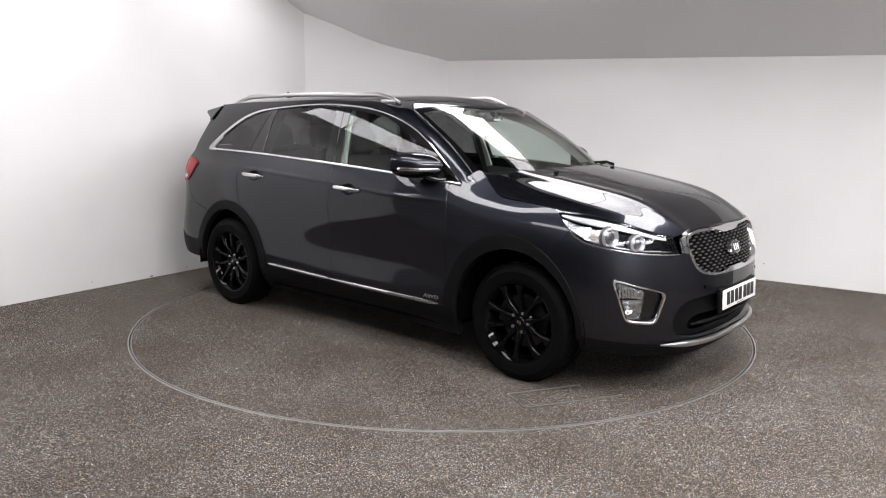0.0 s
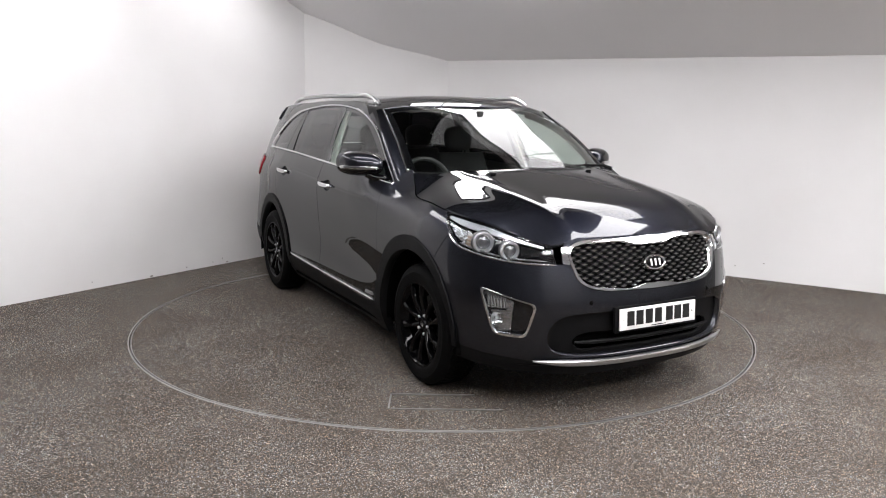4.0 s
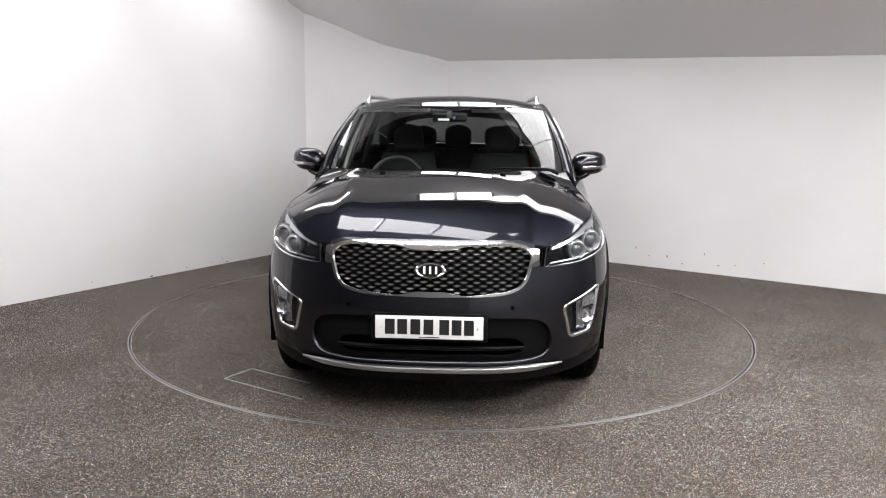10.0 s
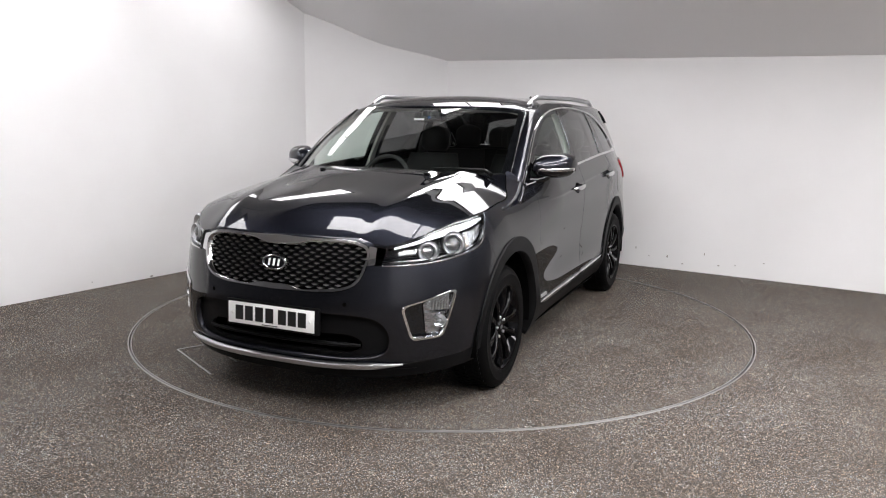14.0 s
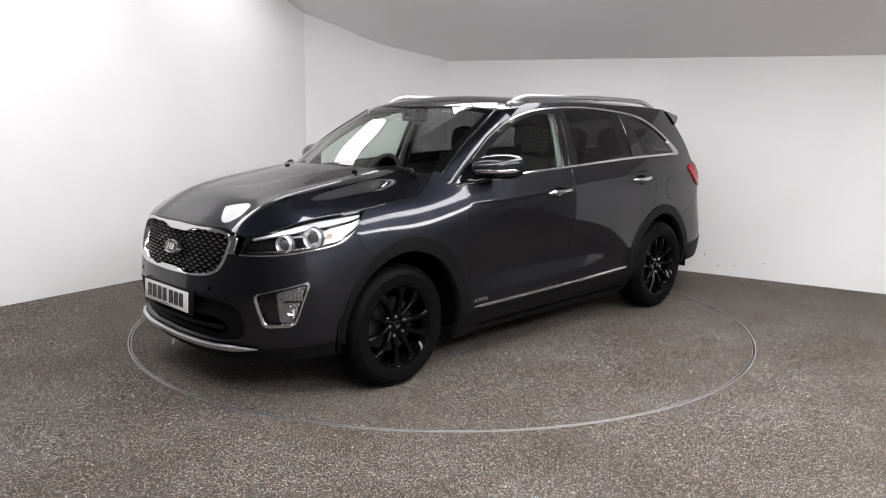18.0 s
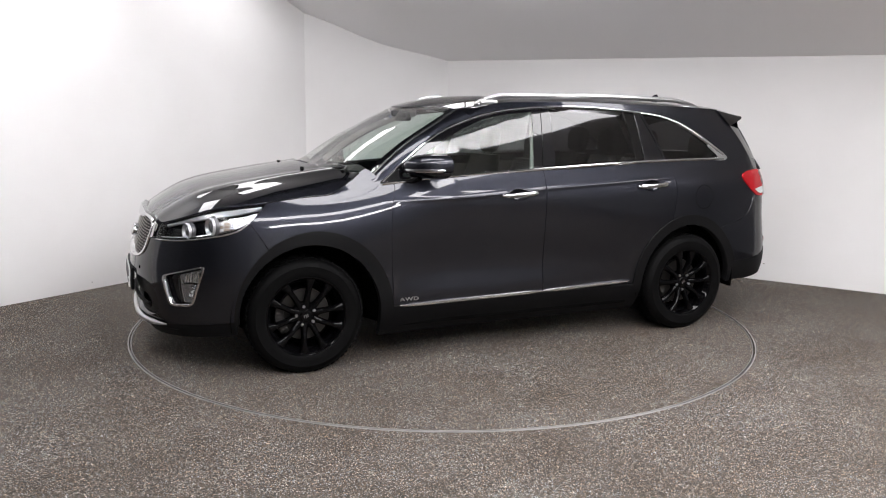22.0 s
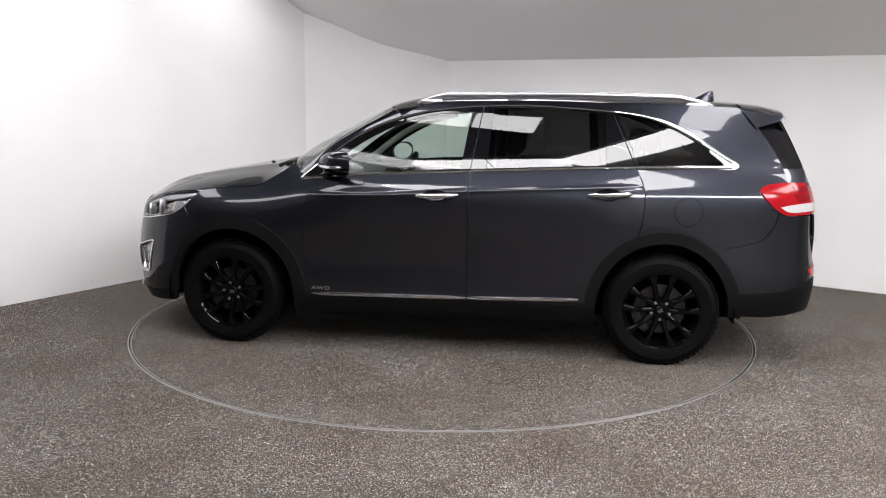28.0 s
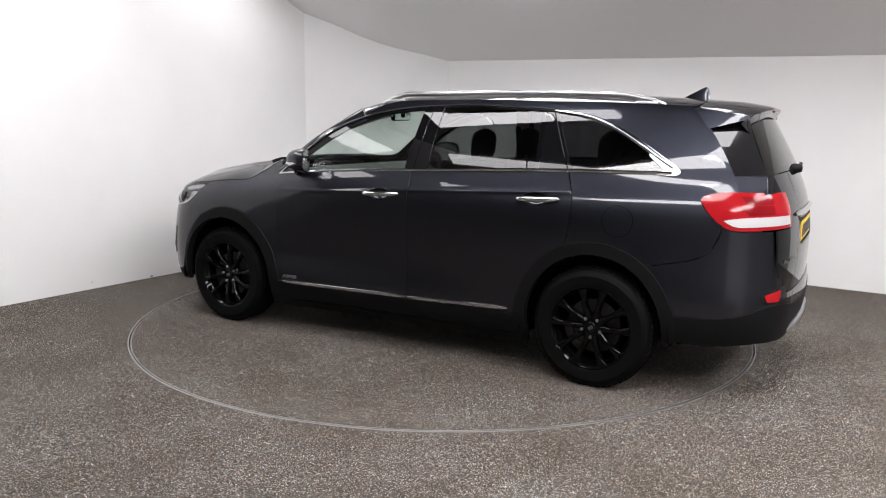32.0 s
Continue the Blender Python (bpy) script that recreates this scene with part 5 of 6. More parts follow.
def build_mirrors():
    for flip, _ in BOTH:
        ctr = np.array((0.948, -0.560, 1.214))
        sweep = 0.55  # the outer end lies further back
        rows = []
        for u in np.linspace(0, 1, 14):
            # from the glass forward to the rounded front
            k = math.sqrt(max(0.0, 1 - u ** 2.6))
            ring = []
            for a in np.linspace(0, 2 * math.pi, 32, endpoint=False):
                c, s = math.cos(a), math.sin(a)
                wx = 0.122 * np.sign(c) * abs(c) ** 0.75
                wz = (0.080 if s > 0 else 0.074) * np.sign(s) * abs(s) ** 0.8 + 0.008 * c
                xx = wx * (0.30 + 0.70 * k)
                ring.append(mirror(ctr + np.array((xx, 0.070 - 0.155 * u + sweep * xx, wz * (0.10 + 0.90 * k))), flip))
            rows.append(ring)
        mir = loft("door_mirror", rows, PAINT, car, "body-coloured door mirror with chrome strip", True, True)
        # lower black shell
        low = [[mirror(ctr + (mirror(p, flip) - ctr) * np.array((1.015, 1.02, 1.03)), flip) for p in r[16:] + r[:1]] for r in rows]
        low = [[np.array((q[0], q[1], min(q[2], ctr[2] - 0.026))) for q in r] for r in low]
        loft("lower_shell", low, GLOSS, mir, "gloss black lower shell")
        # bright strip with the repeater
        p = []
        for a in np.linspace(0, 1, 22):
            t = radians(-70 + 165 * a)
            p.append((ctr[0] + 0.112 * math.sin(t) + 0.004, ctr[1] + 0.012 - 0.092 * math.cos(t) + sweep * 0.112 * math.sin(t), ctr[2] - 0.022 + 0.006 * a))
        strip("repeater_strip", mirror(np.array(p), flip), (0, 0, 1), 0.026, 0.012, CHROME, mir, "chrome strip with clear repeater", 0.5)
        rows2 = [[mirror(ctr + np.array((0.105 * math.cos(a) * k, 0.0715 + 0.002 * (1 - k) + sweep * 0.105 * math.cos(a) * k, 0.068 * math.sin(a) * k + 0.002)), flip) for a in np.linspace(0, 2 * math.pi, 28, endpoint=False)] for k in (1.0, 0.5, 0.02)]
        loft("mirror_glass", rows2, REFLECTOR, mir, "silvered mirror glass", True)
        arm = [(0.815, -0.67, 1.130), (0.85, -0.645, 1.128), (0.89, -0.61, 1.136), (0.93, -0.585, 1.155)]
        tube("mirror_arm", mirror(np.array(curve(arm, 0.01)), flip), 0.024, GLOSS, mir, "black mirror foot")


build_mirrors()


def shifted_up(pts, d):
    return [np.array((p[0], p[1] + d)) for p in pts]


def build_tail():
    # tailgate below the window
    low = [np.array((x, 0.60)) for x in np.linspace(0, 0.612, 14)]
    upr = curve([(0.612, 0.605), (0.655, 0.75), (0.674, 0.948)], 0.03) + curve([(0.674, 0.948), (0.488, 0.948)], 0.03) + curve([(0.488, 0.948), (0.497, 1.138)], 0.03) + curve([(0.497, 1.138), (0.70, 1.140)], 0.03) + curve([(0.70, 1.143), (0.672, 1.18), (0.642, 1.224)], 0.03)
    mid = curve([(0.642, 1.224), (0.35, 1.233), (0, 1.235)], 0.03)
    half = outline(low, upr, mid)
    e = outline(half, [p * np.array((-1, 1)) for p in half[::-1]])
    gate = panel("tailgate", tail, e, PAINT, car, h=0.04, holes=[polygon_rounded([(-0.30, 0.83), (0.30, 0.83), (0.30, 0.98), (-0.30, 0.98)], 0.03)])
    # rear window and its frame
    g = [(0.0, 1.240), (0.40, 1.238), (0.636, 1.229), (0.615, 1.31), (0.575, 1.42), (0.54, 1.49), (0.3, 1.515), (0.0, 1.52)]
    half = outline(curve(g[:3], 0.03), curve(g[2:6], 0.03), curve(g[5:], 0.03))
    e = outline(half, [p * np.array((-1, 1)) for p in half[::-1]])
    panel("rear_window", tail, e, PRIVACY, gate, "dark tinted rear window", lip=0.0, h=0.05)
    for flip, _ in BOTH:
        for nm, k0, k1, mat, label in (("pillar_foot", 0.0, 0.242, PAINT, ""), ("window_pillar", 0.25, 1.0, GLOSS, "gloss black edge of the rear window")):
            rows = []
            for k in np.linspace(k0, k1, 14):
                z = 1.125 + 0.42 * k
                a = tail(0.678 - 0.15 * k - 0.01 * k * k, z)
                b = side(2.245 - 0.305 * k + 0.02 * math.sin(math.pi * k), z)
                rows.append([mirror(a * (1 - u) + b * u + np.array([0.6, 0.7, 0.1]) * 0.014 * u * (1 - u), flip) for u in np.linspace(0, 1, 7)])
            loft(nm, rows, mat, gate, label)
    # roof spoiler
    rows = []
    for x in np.linspace(-0.60, 0.60, 36):
        yb = 2.285 - 0.09 * abs(x / 0.60) ** 2.5
        f = roof(x, 1.96)
        z1 = 1.592 - 0.045 * (x / 0.6) ** 2 - 0.02 * abs(x / 0.6) ** 6
        rows.append([f, f * 0.5 + np.array((x, yb, z1)) * 0.5 + [0, 0, 0.008], np.array((x, yb - 0.02, z1)), np.array((x, yb, z1 - 0.012)), np.array((x, yb - 0.015, z1 - 0.030)), np.array((x * 0.95, 2.225, z1 - 0.085))])
    loft("roof_spoiler", rows, PAINT, gate, "body-coloured roof spoiler")
    for flip, _ in BOTH:
        # fin under each end of the spoiler
        rows = []
        for k in np.linspace(0, 1, 8):
            a = np.array((0.640, 1.945, 1.578)) * (1 - k) + np.array((0.602, 2.215, 1.538)) * k
            b = np.array((0.690, 2.030, 1.468)) * (1 - k) + np.array((0.604, 2.215, 1.520)) * k
            rows.append([mirror(v, flip) for v in (a, a * 0.5 + b * 0.5 + [0.006 * (1 - k), 0, 0], b, b - [0.02, 0, 0], a - [0.03, 0, 0])])
        loft("spoiler_fin", rows, PAINT, gate, "", True, True)
    bm = box((0.22, 0.012, 0.012), (0, 2.272, 1.566), 0.004)
    part("high_brake_lamp", bm, RED, gate, "small red high brake lamp")
    # rear wiper
    q = tail(0.0, 1.238)
    bm = lathe([(0.0001, 0.045), (0.018, 0.042), (0.028, 0.02), (0.03, -0.01)], 20, "y")
    bmesh.ops.translate(bm, verts=bm.verts, vec=tuple(q))
    w = part("rear_wiper", bm, PLASTIC, gate, "black rear wiper")
    strip("wiper_blade", [tail(x, 1.245 + 0.006 * k) + [0, 0.022, 0] for k, x in zip(np.linspace(0, 1, 10), np.linspace(0, -0.33, 10))], (0, 0, 1), 0.02, 0.012, PLASTIC, w)
    # plate and lettering bars on the tailgate
    part("plate_recess", box((0.64, 0.02, 0.19), (0, 2.470, 0.905), 0.005), PLASTIC, gate, "black plate recess")
    pl = part("rear_number_plate", box((0.52, 0.008, 0.111), (0, 2.487, 0.90), 0.003), PLATE_YELLOW, gate, "yellow number plate with dark bars")
    for x in (-0.19, -0.13, -0.066, -0.002, 0.07, 0.13, 0.19):
        part("plate_bar", box((0.044, 0.0025, 0.070), (x, 2.4925, 0.90)), INK, pl, "", 0)
    strip("tailgate_strip", [tail(x, 1.01) + [0, 0.006, 0] for x in np.linspace(-0.40, 0.40, 24)], (0, 0, 1), 0.03, 0.012, CHROME, gate, "chrome strip above the plate", 0.5)
    for i in range(7):
        x = 0.585 - i * 0.026
        q = tail(x, 0.775)
        part("tailgate_bar", box((0.016, 0.004, 0.020), tuple(q + [0, 0.002, 0])), SATIN, gate, "small plain silver bar", 0)
    for flip, _ in BOTH:
        # tail lamps: on the quarter and on the tailgate
        sy = lambda y: float(s_at_y(y))
        e_full = outline(curve([(sy(2.052), 1.098), (sy(2.06), 1.110), (sy(2.18), 1.140), (sy(2.30), 1.142), (S_END - 0.50, 1.134)], 0.02),
                         curve([(S_END - 0.50, 1.134), (S_END - 0.49, 0.953)], 0.02), curve([(S_END - 0.49, 0.953), (sy(2.30), 0.951), (sy(2.20), 0.958), (sy(2.11), 1.022), (sy(2.052), 1.098)], 0.02))
        t = panel("tail_lamp", body, e_full, RED, car, "red tail lamp with a clear lower band", out=0.010, lip=0.03, flip=flip, h=0.02)
        clear = outline(curve([(sy(2.175), 1.000), (sy(2.24), 1.012), (S_END - 0.53, 1.016)], 0.02), curve([(S_END - 0.53, 1.016), (S_END - 0.525, 0.972)], 0.02), curve([(S_END - 0.525, 0.972), (sy(2.30), 0.970), (sy(2.225), 0.974), (sy(2.175), 1.000)], 0.02))
        panel("clear_band", body, clear, CLEAR, t, "clear reversing and turn lamp band", out=0.013, lip=0.004, flip=flip, h=0.02)
        for z0, z1 in ((1.030, 1.076), (1.080, 1.122)):
            cell = polygon_rounded([(sy(2.30), z0), (S_END - 0.70, z0), (S_END - 0.70, z1), (sy(2.265), z1)], 0.008)
            panel("lamp_cell", body, cell, DEEP_RED, t, "dark red lens cell", out=0.0125, lip=0.003, flip=flip, h=0.02)
        q = [body(float(s_at_y(2.428)), z) for z in np.linspace(0.958, 1.136, 8)]
        strip("lamp_joint", mirror(np.array(q) , flip), (1, 1, 0), 0.004, 0.0085, CAVITY, t)
    # rear bumper
    rs = lambda y: S_END - float(s_at_y(y))
    upr = curve([(rs(1.835), 0.738), (rs(1.92), 0.757), (rs(2.02), 0.780), (rs(2.099), 0.820), (rs(2.155), 0.902), (rs(2.173), 0.970)], 0.02) + curve([(rs(2.173), 0.970), (rs(2.205), 0.953), (rs(2.30), 0.944), (rs(2.425), 0.942)], 0.03) + curve([(rs(2.425), 0.942), (rs(2.435), 0.80)], 0.03) + curve([(rs(2.435), 0.80), (0.625, 0.70), (0.60, 0.615), (0.55, 0.60), (0, 0.60)], 0.03)
    line = curve([(0, 0.52), (0.45, 0.53), (rs(2.40), 0.553), (rs(2.25), 0.502), (rs(1.96), 0.478)], 0.03)
    cut = [np.array((rs(p[0]), p[1])) for p in oval(*ARCH_R, 16, 54, 0.03)]
    half = outline(upr[::-1], cut[::-1], line[::-1])
    e = outline(half, [p * np.array((-1, 1)) for p in half[::-1]])
    panel("rear_bumper", rump, e, PAINT, car, h=0.04, lip=0.02, away=(0, 0.4, 0.6))
    foot = curve([(rs(1.95), 0.335), (rs(2.12), 0.328), (rs(2.335), 0.35), (0.4, 0.33), (0, 0.33)], 0.04)
    cut = [np.array((rs(p[0]), p[1])) for p in oval(*ARCH_R, -5, 15.5, 0.03)]
    half = outline(shifted_up(line, -0.003), cut[::-1], foot)
    e = outline(half, [p * np.array((-1, 1)) for p in half[::-1]])
    panel("rear_bumper_trim", rump, e, PLASTIC, car, "black plastic lower rear bumper", h=0.04, lip=0.05, out=0.004, away=(0, 0.4, 0.6))
    for flip, _ in BOTH:
        sg = -1 if flip else 1
        e = polygon_rounded([(sg * 0.56, 0.650), (sg * 0.80, 0.625), (sg * 0.78, 0.565), (sg * 0.60, 0.560)], 0.03)
        panel("reflector_recess", rump, e, GLOSS, car, "black recess of the rear reflector", out=0.003, lip=0.004, away=(0, 0.4, 0.6), h=0.02)
        e = polygon_rounded([(sg * 0.64, 0.632), (sg * 0.775, 0.612), (sg * 0.755, 0.575), (sg * 0.66, 0.572)], 0.012)
        panel("rear_reflector", rump, e, RED, car, "red rear reflector", out=0.007, lip=0.006, away=(0, 0.4, 0.6), h=0.02)
    strip("rear_skid_strip", [rump(s, 0.375) + [0, 0.012, 0] for s in np.linspace(-0.48, 0.48, 30)], (0, 0.25, 1), 0.05, 0.014, SATIN, car, "satin silver rear skid strip", 0.7)


build_tail()


def build_wheel(name):
    """One wheel at the origin, its outer face towards +x."""
    w = new(name)
    w.empty_display_size = 0.1
    tagged(w, "gloss black ten-spoke alloy wheel with black tyre")
    ro, wd = 0.347, 0.117
    prof = [(0.232, -wd + 0.012), (0.245, -wd + 0.004), (0.285, -wd), (0.318, -wd + 0.006), (0.336, -wd + 0.020), (0.345, -wd + 0.045), (ro, -0.03), (ro, 0.03), (0.345, wd - 0.045), (0.336, wd - 0.020), (0.318, wd - 0.006), (0.303, wd - 0.001), (0.300, wd + 0.001), (0.297, wd), (0.270, wd + 0.001), (0.248, wd - 0.003), (0.240, wd - 0.006), (0.232, wd - 0.012)]
    part("tyre", lathe(prof, 72, "x"), RUBBER, w, "black road tyre", 35)
    bm = bmesh.new()
    for i in range(60):
        for x, tw, ph in ((-0.062, 16, 0), (-0.022, -14, 0.5), (0.022, 14, 0), (0.062, -16, 0.5)):
            m = Matrix.Rotation(2 * math.pi * (i + ph) / 60, 4, "X") @ Matrix.Translation((x, 0, ro - 0.001)) @ Matrix.Rotation(radians(tw), 4, "Z")
            box((0.034, 0.026, 0.010), bm=bm, turn=m)
    tagged(part("tread", bm, RUBBER, w, "moulded tyre tread", 0), kind="stuff")
    rim = [(0.190, -0.09), (0.222, -0.095), (0.236, -0.105), (0.240, -0.105), (0.236, -0.09), (0.215, -0.06), (0.205, 0.0), (0.214, 0.07), (0.228, 0.092), (0.238, 0.102), (0.243, 0.108), (0.240, 0.112), (0.232, 0.110), (0.224, 0.100), (0.216, 0.085), (0.200, 0.06), (0.195, 0.0), (0.200, -0.06)]
    part("rim", lathe(rim, 72, "x", close=True), RIM, w, "gloss black rim", 35)
    for i in range(10):
        # spokes stand in five pairs
        a = 2 * math.pi * (i // 2) / 5 + radians(18 if i % 2 else -18) + radians(90)
        tw = radians(4 if i % 2 else -4)
        rows = []
        for k in np.linspace(0, 1, 9):
            r = 0.050 + 0.178 * k
            ww = 0.021 - 0.006 * math.sin(math.pi * min(1, k * 1.05)) + 0.010 * max(0.0, k - 0.75) / 0.25
            x = 0.078 + 0.020 * math.sin(math.pi * k * 0.62)
            ang = a + tw * (k - 0.3)
            c, s = math.cos(ang), math.sin(ang)
            sec = [(-ww, -0.030), (-ww, -0.004), (-ww * 0.55, 0.005), (ww * 0.55, 0.005), (ww, -0.004), (ww, -0.030)]
            rows.append([(x + d, r * c - q * s, r * s + q * c) for q, d in sec])
        loft("spoke", rows, RIM, w, "", True, True)
    hub = [(0.0001, 0.088), (0.030, 0.088), (0.034, 0.084), (0.036, 0.078), (0.072, 0.072), (0.080, 0.062), (0.080, 0.03)]
    part("hub", lathe(hub, 40, "x"), RIM, w, "black hub with centre cap", 35)
    bm = bmesh.new()
    for d, ln, an in ((-0.011, 0.020, 0), (0.0, 0.020, 0), (0.011, 0.020, 0)):
        box((0.002, 0.0028, ln), (0.0885, d, 0), bm=bm, turn=Matrix.Rotation(radians(an), 4, "X") if an else None)
    part("cap_bars", bm, SATIN, w, "plain silver bars on the cap", 0)
    for i in range(5):
        a = 2 * math.pi * i / 5 + radians(90)
        bm = lathe([(0.0001, 0.090), (0.007, 0.089), (0.0095, 0.084), (0.0095, 0.065)], 10, "x")
        bmesh.ops.translate(bm, verts=bm.verts, vec=(0, 0.057 * math.cos(a), 0.057 * math.sin(a)))
        part("wheel_nut", bm, SATIN, w, "bright wheel nut")
    part("brake_disc", lathe([(0.06, 0.030), (0.155, 0.030), (0.157, 0.020), (0.157, 0.0), (0.06, 0.0)], 48, "x"), DISC_METAL, w, "grey brake disc", 30)
    cal = bmesh.new()
    for i in range(7):
        a = radians(155 + i * 8)
        box((0.06, 0.05, 0.030), bm=cal, turn=Matrix.Translation((0.015, 0.150 * math.cos(a), 0.150 * math.sin(a))) @ Matrix.Rotation(a, 4, "X"), bevel=0.006)
    part("brake_caliper", cal, DISC_METAL, w, "grey brake caliper")
    part("backing", lathe([(0.0001, -0.02), (0.19, -0.03), (0.195, -0.09)], 40, "x"), CAVITY, w, "dark inner wheel", 30)
    return w


def build_wheels():
    w = build_wheel("wheel")
    places = [(0.803, AX_F, 0), (0.808, AX_R, 0), (-0.803, AX_F, 180), (-0.808, AX_R, 180)]
    made = [w] + [copy_thing(w, Matrix()) for _ in range(3)]
    for i, (ob, (x, y, r)) in enumerate(zip(made, places)):
        ob.parent = car
        ob.matrix_basis = pose(x, y, AX_Z, 0, 0, r) @ pose(0, 0, 0, (12, 35, -20, 50)[i], 0, 0)


build_wheels()


def build_inside():
    # underbody and wheel houses
    rows = []
    for y in np.linspace(-2.05, 2.20, 40):
        xw = float(flank(y, 0.40)[0]) - 0.04 if -1.9 < y < 2.0 else 0.5
        zu = 0.235 if -1.65 < y < 1.85 else 0.31
        rows.append([(-xw, y, 0.42), (-xw, y, zu), (xw, y, zu), (xw, y, 0.42)])
    for r in rows:
        y = r[0][1]
        for c in (AX_F, AX_R):
            if abs(y - c) < 0.44:
                r[:] = [(np.sign(p[0]) * 0.62, p[1], p[2]) for p in r]
    loft("underbody", rows, CAVITY, car, "black underbody")
    for flip, _ in BOTH:
        for cy in (AX_F, AX_R):
            bm = bmesh.new()
            prev = None
            for a in np.linspace(-8, 188, 30):
                c, s = math.cos(radians(a)) * 0.437, math.sin(radians(a)) * 0.445
                row = [bm.verts.new(tuple(mirror((x, cy + c, AX_Z + s), flip))) for x in (0.912, 0.58)]
                if prev:
                    bm.faces.new((prev[0], prev[1], row[1], row[0]))
                prev = row
            part("wheel_house", bm, CAVITY, car, "black wheel house liner")
            bm = bmesh.new()
            ctr = bm.verts.new(tuple(mirror((0.58, cy, AX_Z), flip)))
            rim = [bm.verts.new(tuple(mirror((0.58, cy + 0.48 * math.cos(radians(a)), AX_Z + max(-0.10, 0.48 * math.sin(radians(a)))), flip))) for a in np.linspace(0, 360, 30, endpoint=False)]
            for i in range(30):
                bm.faces.new((ctr, rim[i], rim[(i + 1) % 30]))
            part("wheel_house_wall", bm, CAVITY, car, "black inner wheel house")
    # inner skins so that no daylight shows through the shut lines
    for flip, _ in BOTH:
        e = outline(beltline(-0.70, 1.9, -0.06), *[curve(q, 0.05) for q in zip([(1.9, 1.165), (1.95, 0.90), (1.05, 0.86), (0.95, 0.42), (-0.72, 0.42), (-0.74, 0.85)], [(1.95, 0.90), (1.05, 0.86), (0.95, 0.42), (-0.72, 0.42), (-0.74, 0.85), (-0.70, 1.03)])])
        panel("door_lining", side, e, TRIM_GREY, car, "dark door lining", out=-0.035, lip=0.0, h=0.08, flip=flip)
        e = outline(curve([(-1.50, 0.96), (-1.0, 1.02), (-0.75, 1.05)], 0.05), *[curve(q, 0.05) for q in zip([(-0.75, 1.05), (-0.78, 0.88), (-1.55, 0.88)], [(-0.78, 0.88), (-1.55, 0.88), (-1.50, 0.96)])])
        panel("inner_wing", flank, e, CAVITY, car, "", out=-0.03, lip=0.0, h=0.08, flip=flip)
    for flip, _ in BOTH:
        e = outline(*[curve(in_s(q), 0.05) for q in zip([(1.80, 1.19), (2.27, 1.19), (2.40, 0.80), (1.80, 0.80)], [(2.27, 1.19), (2.40, 0.80), (1.80, 0.80), (1.80, 1.19)])])
        panel("boot_lining", quarter, e, TRIM_GREY, car, "dark boot lining", out=-0.045, lip=0.0, h=0.06, flip=flip)
    # solid near-black boxes added for the shade in engine bay, nose and tail
    part("engine_bay", box((1.30, 0.95, 0.30), (0, -1.48, 0.76), 0.05), CAVITY, car, "near-black block for the shaded engine bay")
    part("nose_shade_box", box((1.15, 0.10, 0.5), (0, -1.96, 0.56), 0.03), CAVITY, car, "near-black box for the shade behind the bumper")
    part("tail_shade_box", box((1.25, 0.06, 0.80), (0, 2.36, 0.735), 0.03), CAVITY, car, "near-black box for the shade behind the tailgate trim")
    part("cabin_floor", box((1.62, 1.55, 0.05), (0, 0.13, 0.40), 0.01), TRIM_GREY, car, "dark cabin carpet")
    part("boot_floor", box((1.30, 0.75, 0.05), (0, 1.95, 0.86), 0.01), TRIM_GREY, car, "dark boot floor")
    # head lining
    rows = [[roof(x, y) - [0, 0, 0.035] for x in np.linspace(-0.64, 0.64, 14)] for y in np.linspace(-0.25, 1.95, 20)]
    loft("head_lining", rows, LINER, car, "light grey head lining")
    for flip, _ in BOTH:
        ys = np.linspace(-0.72, 0.02, 14)
        p = np.array([cabin(y, top_at(y) - 0.01) - [0.035, 0, 0] for y in ys])
        strip("post_lining", mirror(p, flip), (0.4, -0.5, 0.6), 0.05, -0.012, LINER, car, "light grey post lining")
        for yb, yt in ((0.27, 0.36), (1.16, 1.12)):
            p = np.array([cabin(yb + (yt - yb) * u, 1.10 + 0.46 * u) - [0.05, 0, 0] for u in np.linspace(0, 1, 8)])
            strip("post_lining", mirror(p, flip), (0, 1, 0), 0.10, 0.02, LINER if yb < 1 else TRIM_GREY, car, "grey post lining")
        # belt webbing
        p = np.array([cabin(0.27 + 0.04 * u, 1.02 + 0.42 * u) - [0.085, 0, 0] for u in np.linspace(0, 1, 8)])
        strip("seat_belt", mirror(p, flip), (0, 1, 0), 0.045, 0.003, FABRIC, car, "black seat belt")
    # dashboard
    rows = []
    for x in np.linspace(-0.72, 0.72, 30):
        d = 0.12 * (x / 0.72) ** 2
        hump = 0.035 * math.exp(-((x + 0.37) / 0.20) ** 2)
        rows.append([(x, -1.02 + d, 1.115), (x, -0.80 + d * 0.8, 1.135), (x, -0.58 + d * 0.4, 1.115 + hump), (x, -0.50 + d * 0.3, 1.07 + hump), (x, -0.50, 0.95), (x, -0.56, 0.70)])
    loft("dashboard", rows, DASH, car, "black moulded dashboard")
    part("centre_screen", box((0.24, 0.02, 0.14), (0, -0.485, 0.985), 0.006, Matrix.Rotation(radians(-14), 4, "X")), GLOSS, car, "black centre display")
    part("centre_console", box((0.24, 0.95, 0.28), (0, 0.0, 0.58), 0.04), DASH, car, "black centre console")
    # steering wheel on the car's right side
    c0 = Vector((-0.37, -0.345, 1.055))
    m = Matrix.Translation(c0) @ Matrix.Rotation(radians(66), 4, "X")
    bm = bmesh.new()
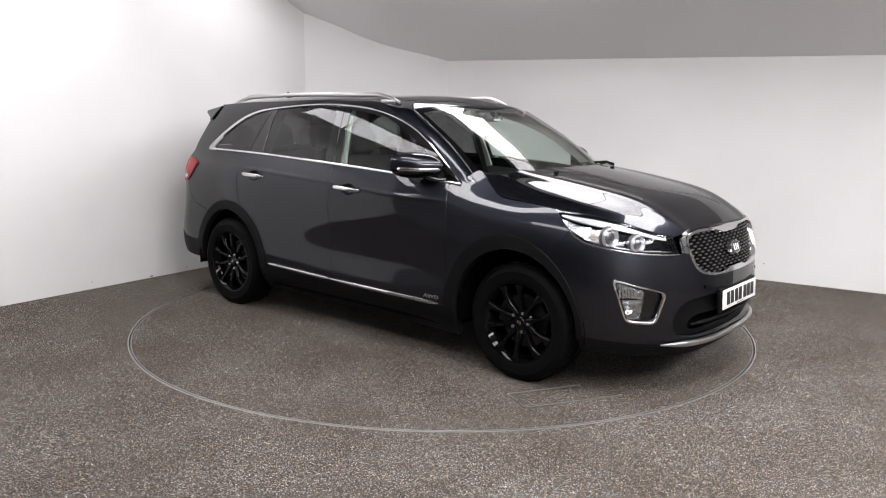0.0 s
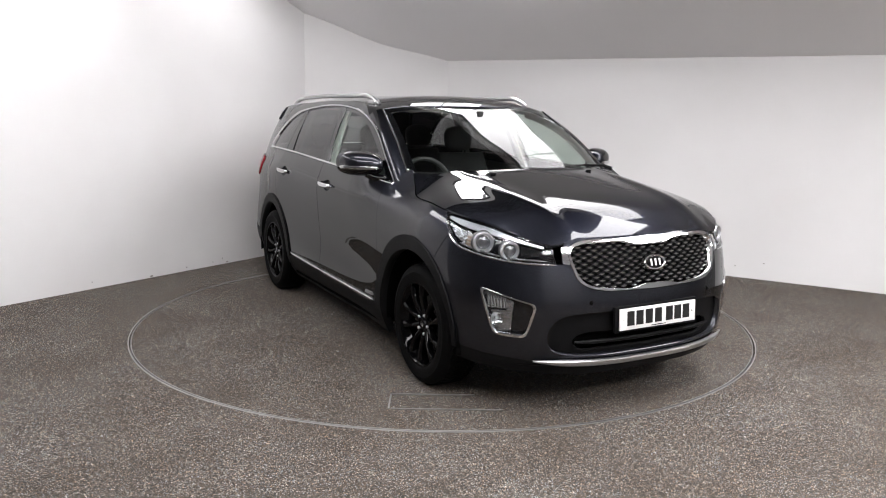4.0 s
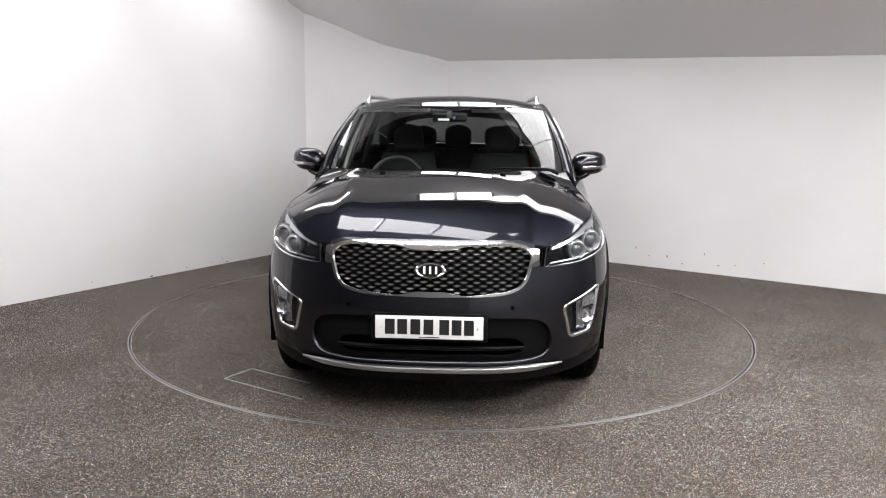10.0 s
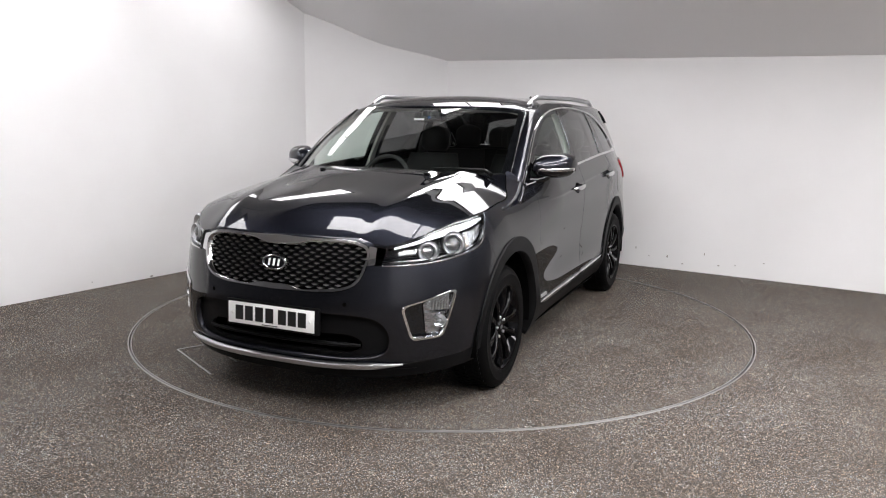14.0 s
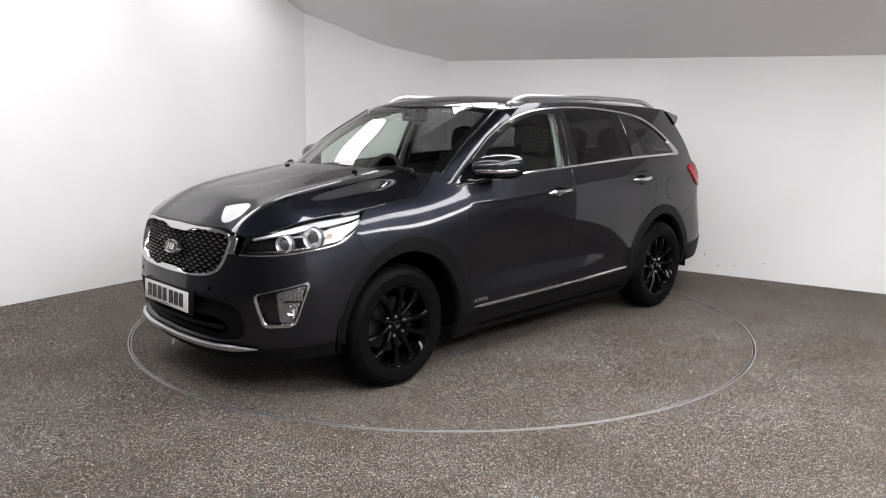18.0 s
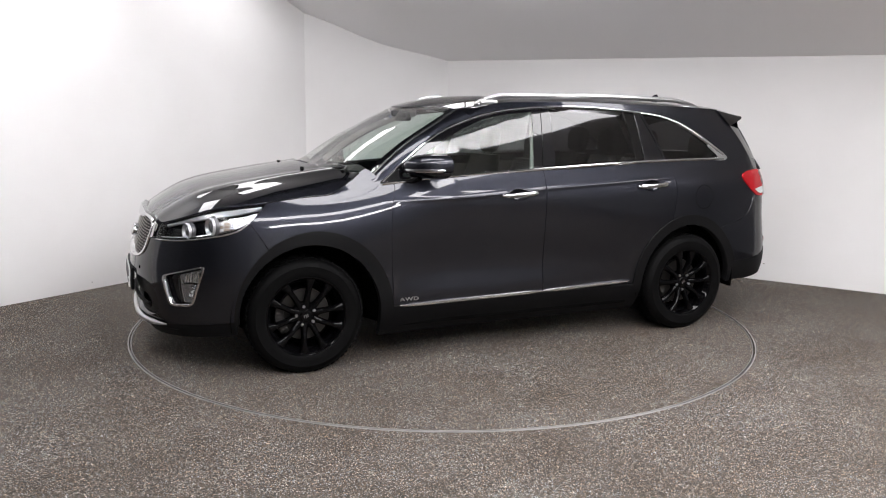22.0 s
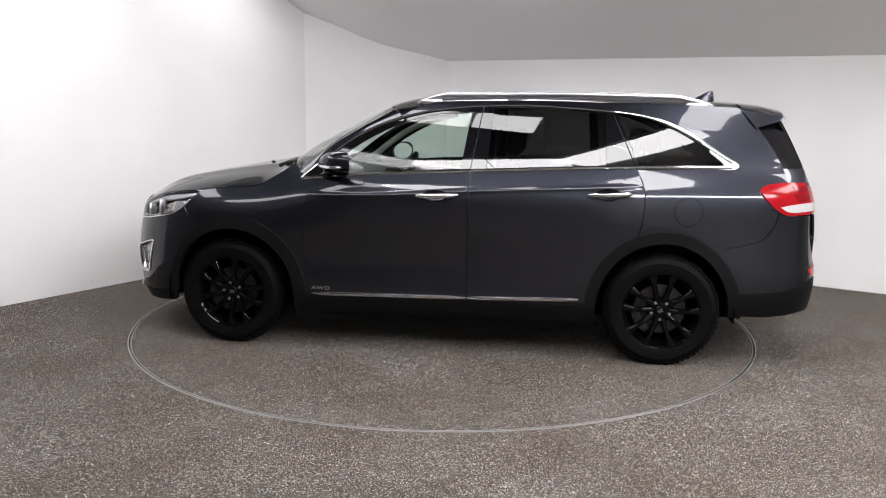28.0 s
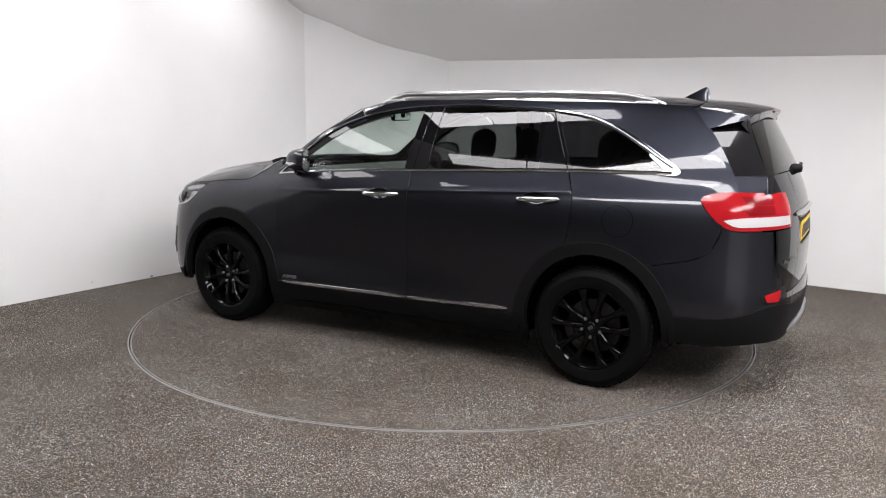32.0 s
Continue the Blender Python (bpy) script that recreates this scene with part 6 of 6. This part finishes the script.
    prof = [(0.185 + 0.0155 * math.cos(a), 0.0155 * math.sin(a)) for a in np.linspace(0, 2 * math.pi, 10, endpoint=False)]
    lathe(prof, 40, "z", bm, close=True)
    bmesh.ops.transform(bm, matrix=m, verts=bm.verts)
    st = part("steering_wheel", bm, DASH, car, "black leather steering wheel")
    bm = box((0.14, 0.11, 0.05), bevel=0.02, turn=m)
    for an in (0, 180, 270):
        box((0.13, 0.032, 0.022), bm=bm, turn=m @ Matrix.Rotation(radians(an), 4, "Z") @ Matrix.Translation((0.115, 0, -0.004)), bevel=0.006)
    part("wheel_boss", bm, DASH, st, "black wheel boss with spokes")
    # seats
    def seat(x, y, wd, z=0.52, back=0.66, rest=True, lean=14):
        s = new("seat")
        s.parent = car
        s.matrix_basis = pose(x, y, z)
        tagged(s, "black cloth car seat with head restraint")
        part("cushion", box((wd, 0.50, 0.20), (0, -0.10, 0.05), 0.06, segs=3), FABRIC, s)
        rows = []
        for k in np.linspace(0, 1, 10):
            w = wd * (0.5 - 0.10 * k ** 3)
            th = 0.075 - 0.025 * k
            yy = 0.17 + math.tan(radians(lean)) * back * k
            zz = 0.02 + back * k
            rows.append([(w * np.sign(math.cos(a)) * abs(math.cos(a)) ** 0.5, yy + th * np.sign(math.sin(a)) * abs(math.sin(a)) ** 0.6, zz) for a in np.linspace(0, 2 * math.pi, 24, endpoint=False)])
        loft("backrest", rows, FABRIC, s, "", True, True)
        if rest:
            yh = 0.17 + math.tan(radians(lean)) * (back + 0.12)
            rows = []
            for k in np.linspace(0, 1, 11):
                w = 0.128 * (0.86 + 0.32 * k - 0.30 * k * k) * math.sqrt(max(0.02, 1 - max(0.0, (k - 0.55) / 0.45) ** 3)) * (0.80 + 0.20 * min(1, k / 0.12))
                th = 0.055 * math.sqrt(max(0.06, 1 - (2 * k - 1) ** 4))
                rows.append([(w * np.sign(math.cos(a)) * abs(math.cos(a)) ** 0.6, yh + 0.02 * k + th * np.sign(math.sin(a)) * abs(math.sin(a)) ** 0.7, back + 0.035 + 0.205 * k) for a in np.linspace(0, 2 * math.pi, 24, endpoint=False)])
            hr = loft("head_restraint", rows, FABRIC, s, "black head restraint", True, True)
            for dx in (-0.06, 0.06):
                tube("restraint_post", [(dx, yh - 0.01, back - 0.02), (dx, yh, back + 0.08)], 0.006, PLASTIC, hr)
        return s
    for x in (-0.37, 0.37):
        seat(x, 0.18, 0.52, 0.60, 0.60)
    for x in (-0.45, 0.0, 0.45):
        seat(x, 1.02, 0.44 if x else 0.36, 0.62, 0.58, lean=18)
    for x in (-0.36, 0.36):
        seat(x, 1.72, 0.46, 0.68, 0.50, lean=14)
    # rear-view mirror with the bright patch seen through the screen
    q = screen(0.0, 1.515)
    bm = box((0.24, 0.035, 0.065), tuple(q + [0, 0.11, -0.005]), 0.014, segs=3)
    rv = part("rear_view_mirror", bm, GLOSS, car, "black rear-view mirror")
    part("mirror_stalk", box((0.035, 0.12, 0.05), tuple(q + [0, 0.085, 0.012]), 0.008), DASH, rv)
    part("mirror_face", box((0.215, 0.004, 0.05), tuple(q + [0, 0.130, -0.005]), 0.0), REFLECTOR, rv, "silvered mirror face")
    part("screen_tag", box((0.075, 0.002, 0.014), tuple(screen(-0.035, 1.50) + [0, 0.022, -0.006]), 0.0), PAPER, car, "small white tag behind the windscreen", 0)
    bm = lathe([(0.0001, -0.006), (0.009, -0.004), (0.011, 0.004)], 20, "y")
    bmesh.ops.translate(bm, verts=bm.verts, vec=tuple(screen(0.035, 1.505) + [0, 0.022, 0]))
    part("screen_sensor", bm, material("blue_sensor", (0.02, 0.08, 0.22), 0.2), car, "small round blue sensor")
    # sun visors
    for x in (-0.36, 0.36):
        part("sun_visor", box((0.42, 0.16, 0.02), (x, -0.16, 1.575), 0.008, Matrix.Rotation(radians(18), 4, "X")), LINER, car, "light grey sun visor")


build_inside()

# ---- what turns ----
def heading(t):
    """The turntable's angle in degrees; it turns at a steady rate."""
    return 49.93 - 5.2924 * t


def motions():
    times = [0.5 * i for i in range(65)]
    walk(turntable, [(t, pose(0, 0, 0, 0, 0, heading(t))) for t in times])
    walk(car, [(t, pose(0, 0, 0, 0, 0, heading(t)) @ pose(0.054, 0, 0)) for t in times])


motions()
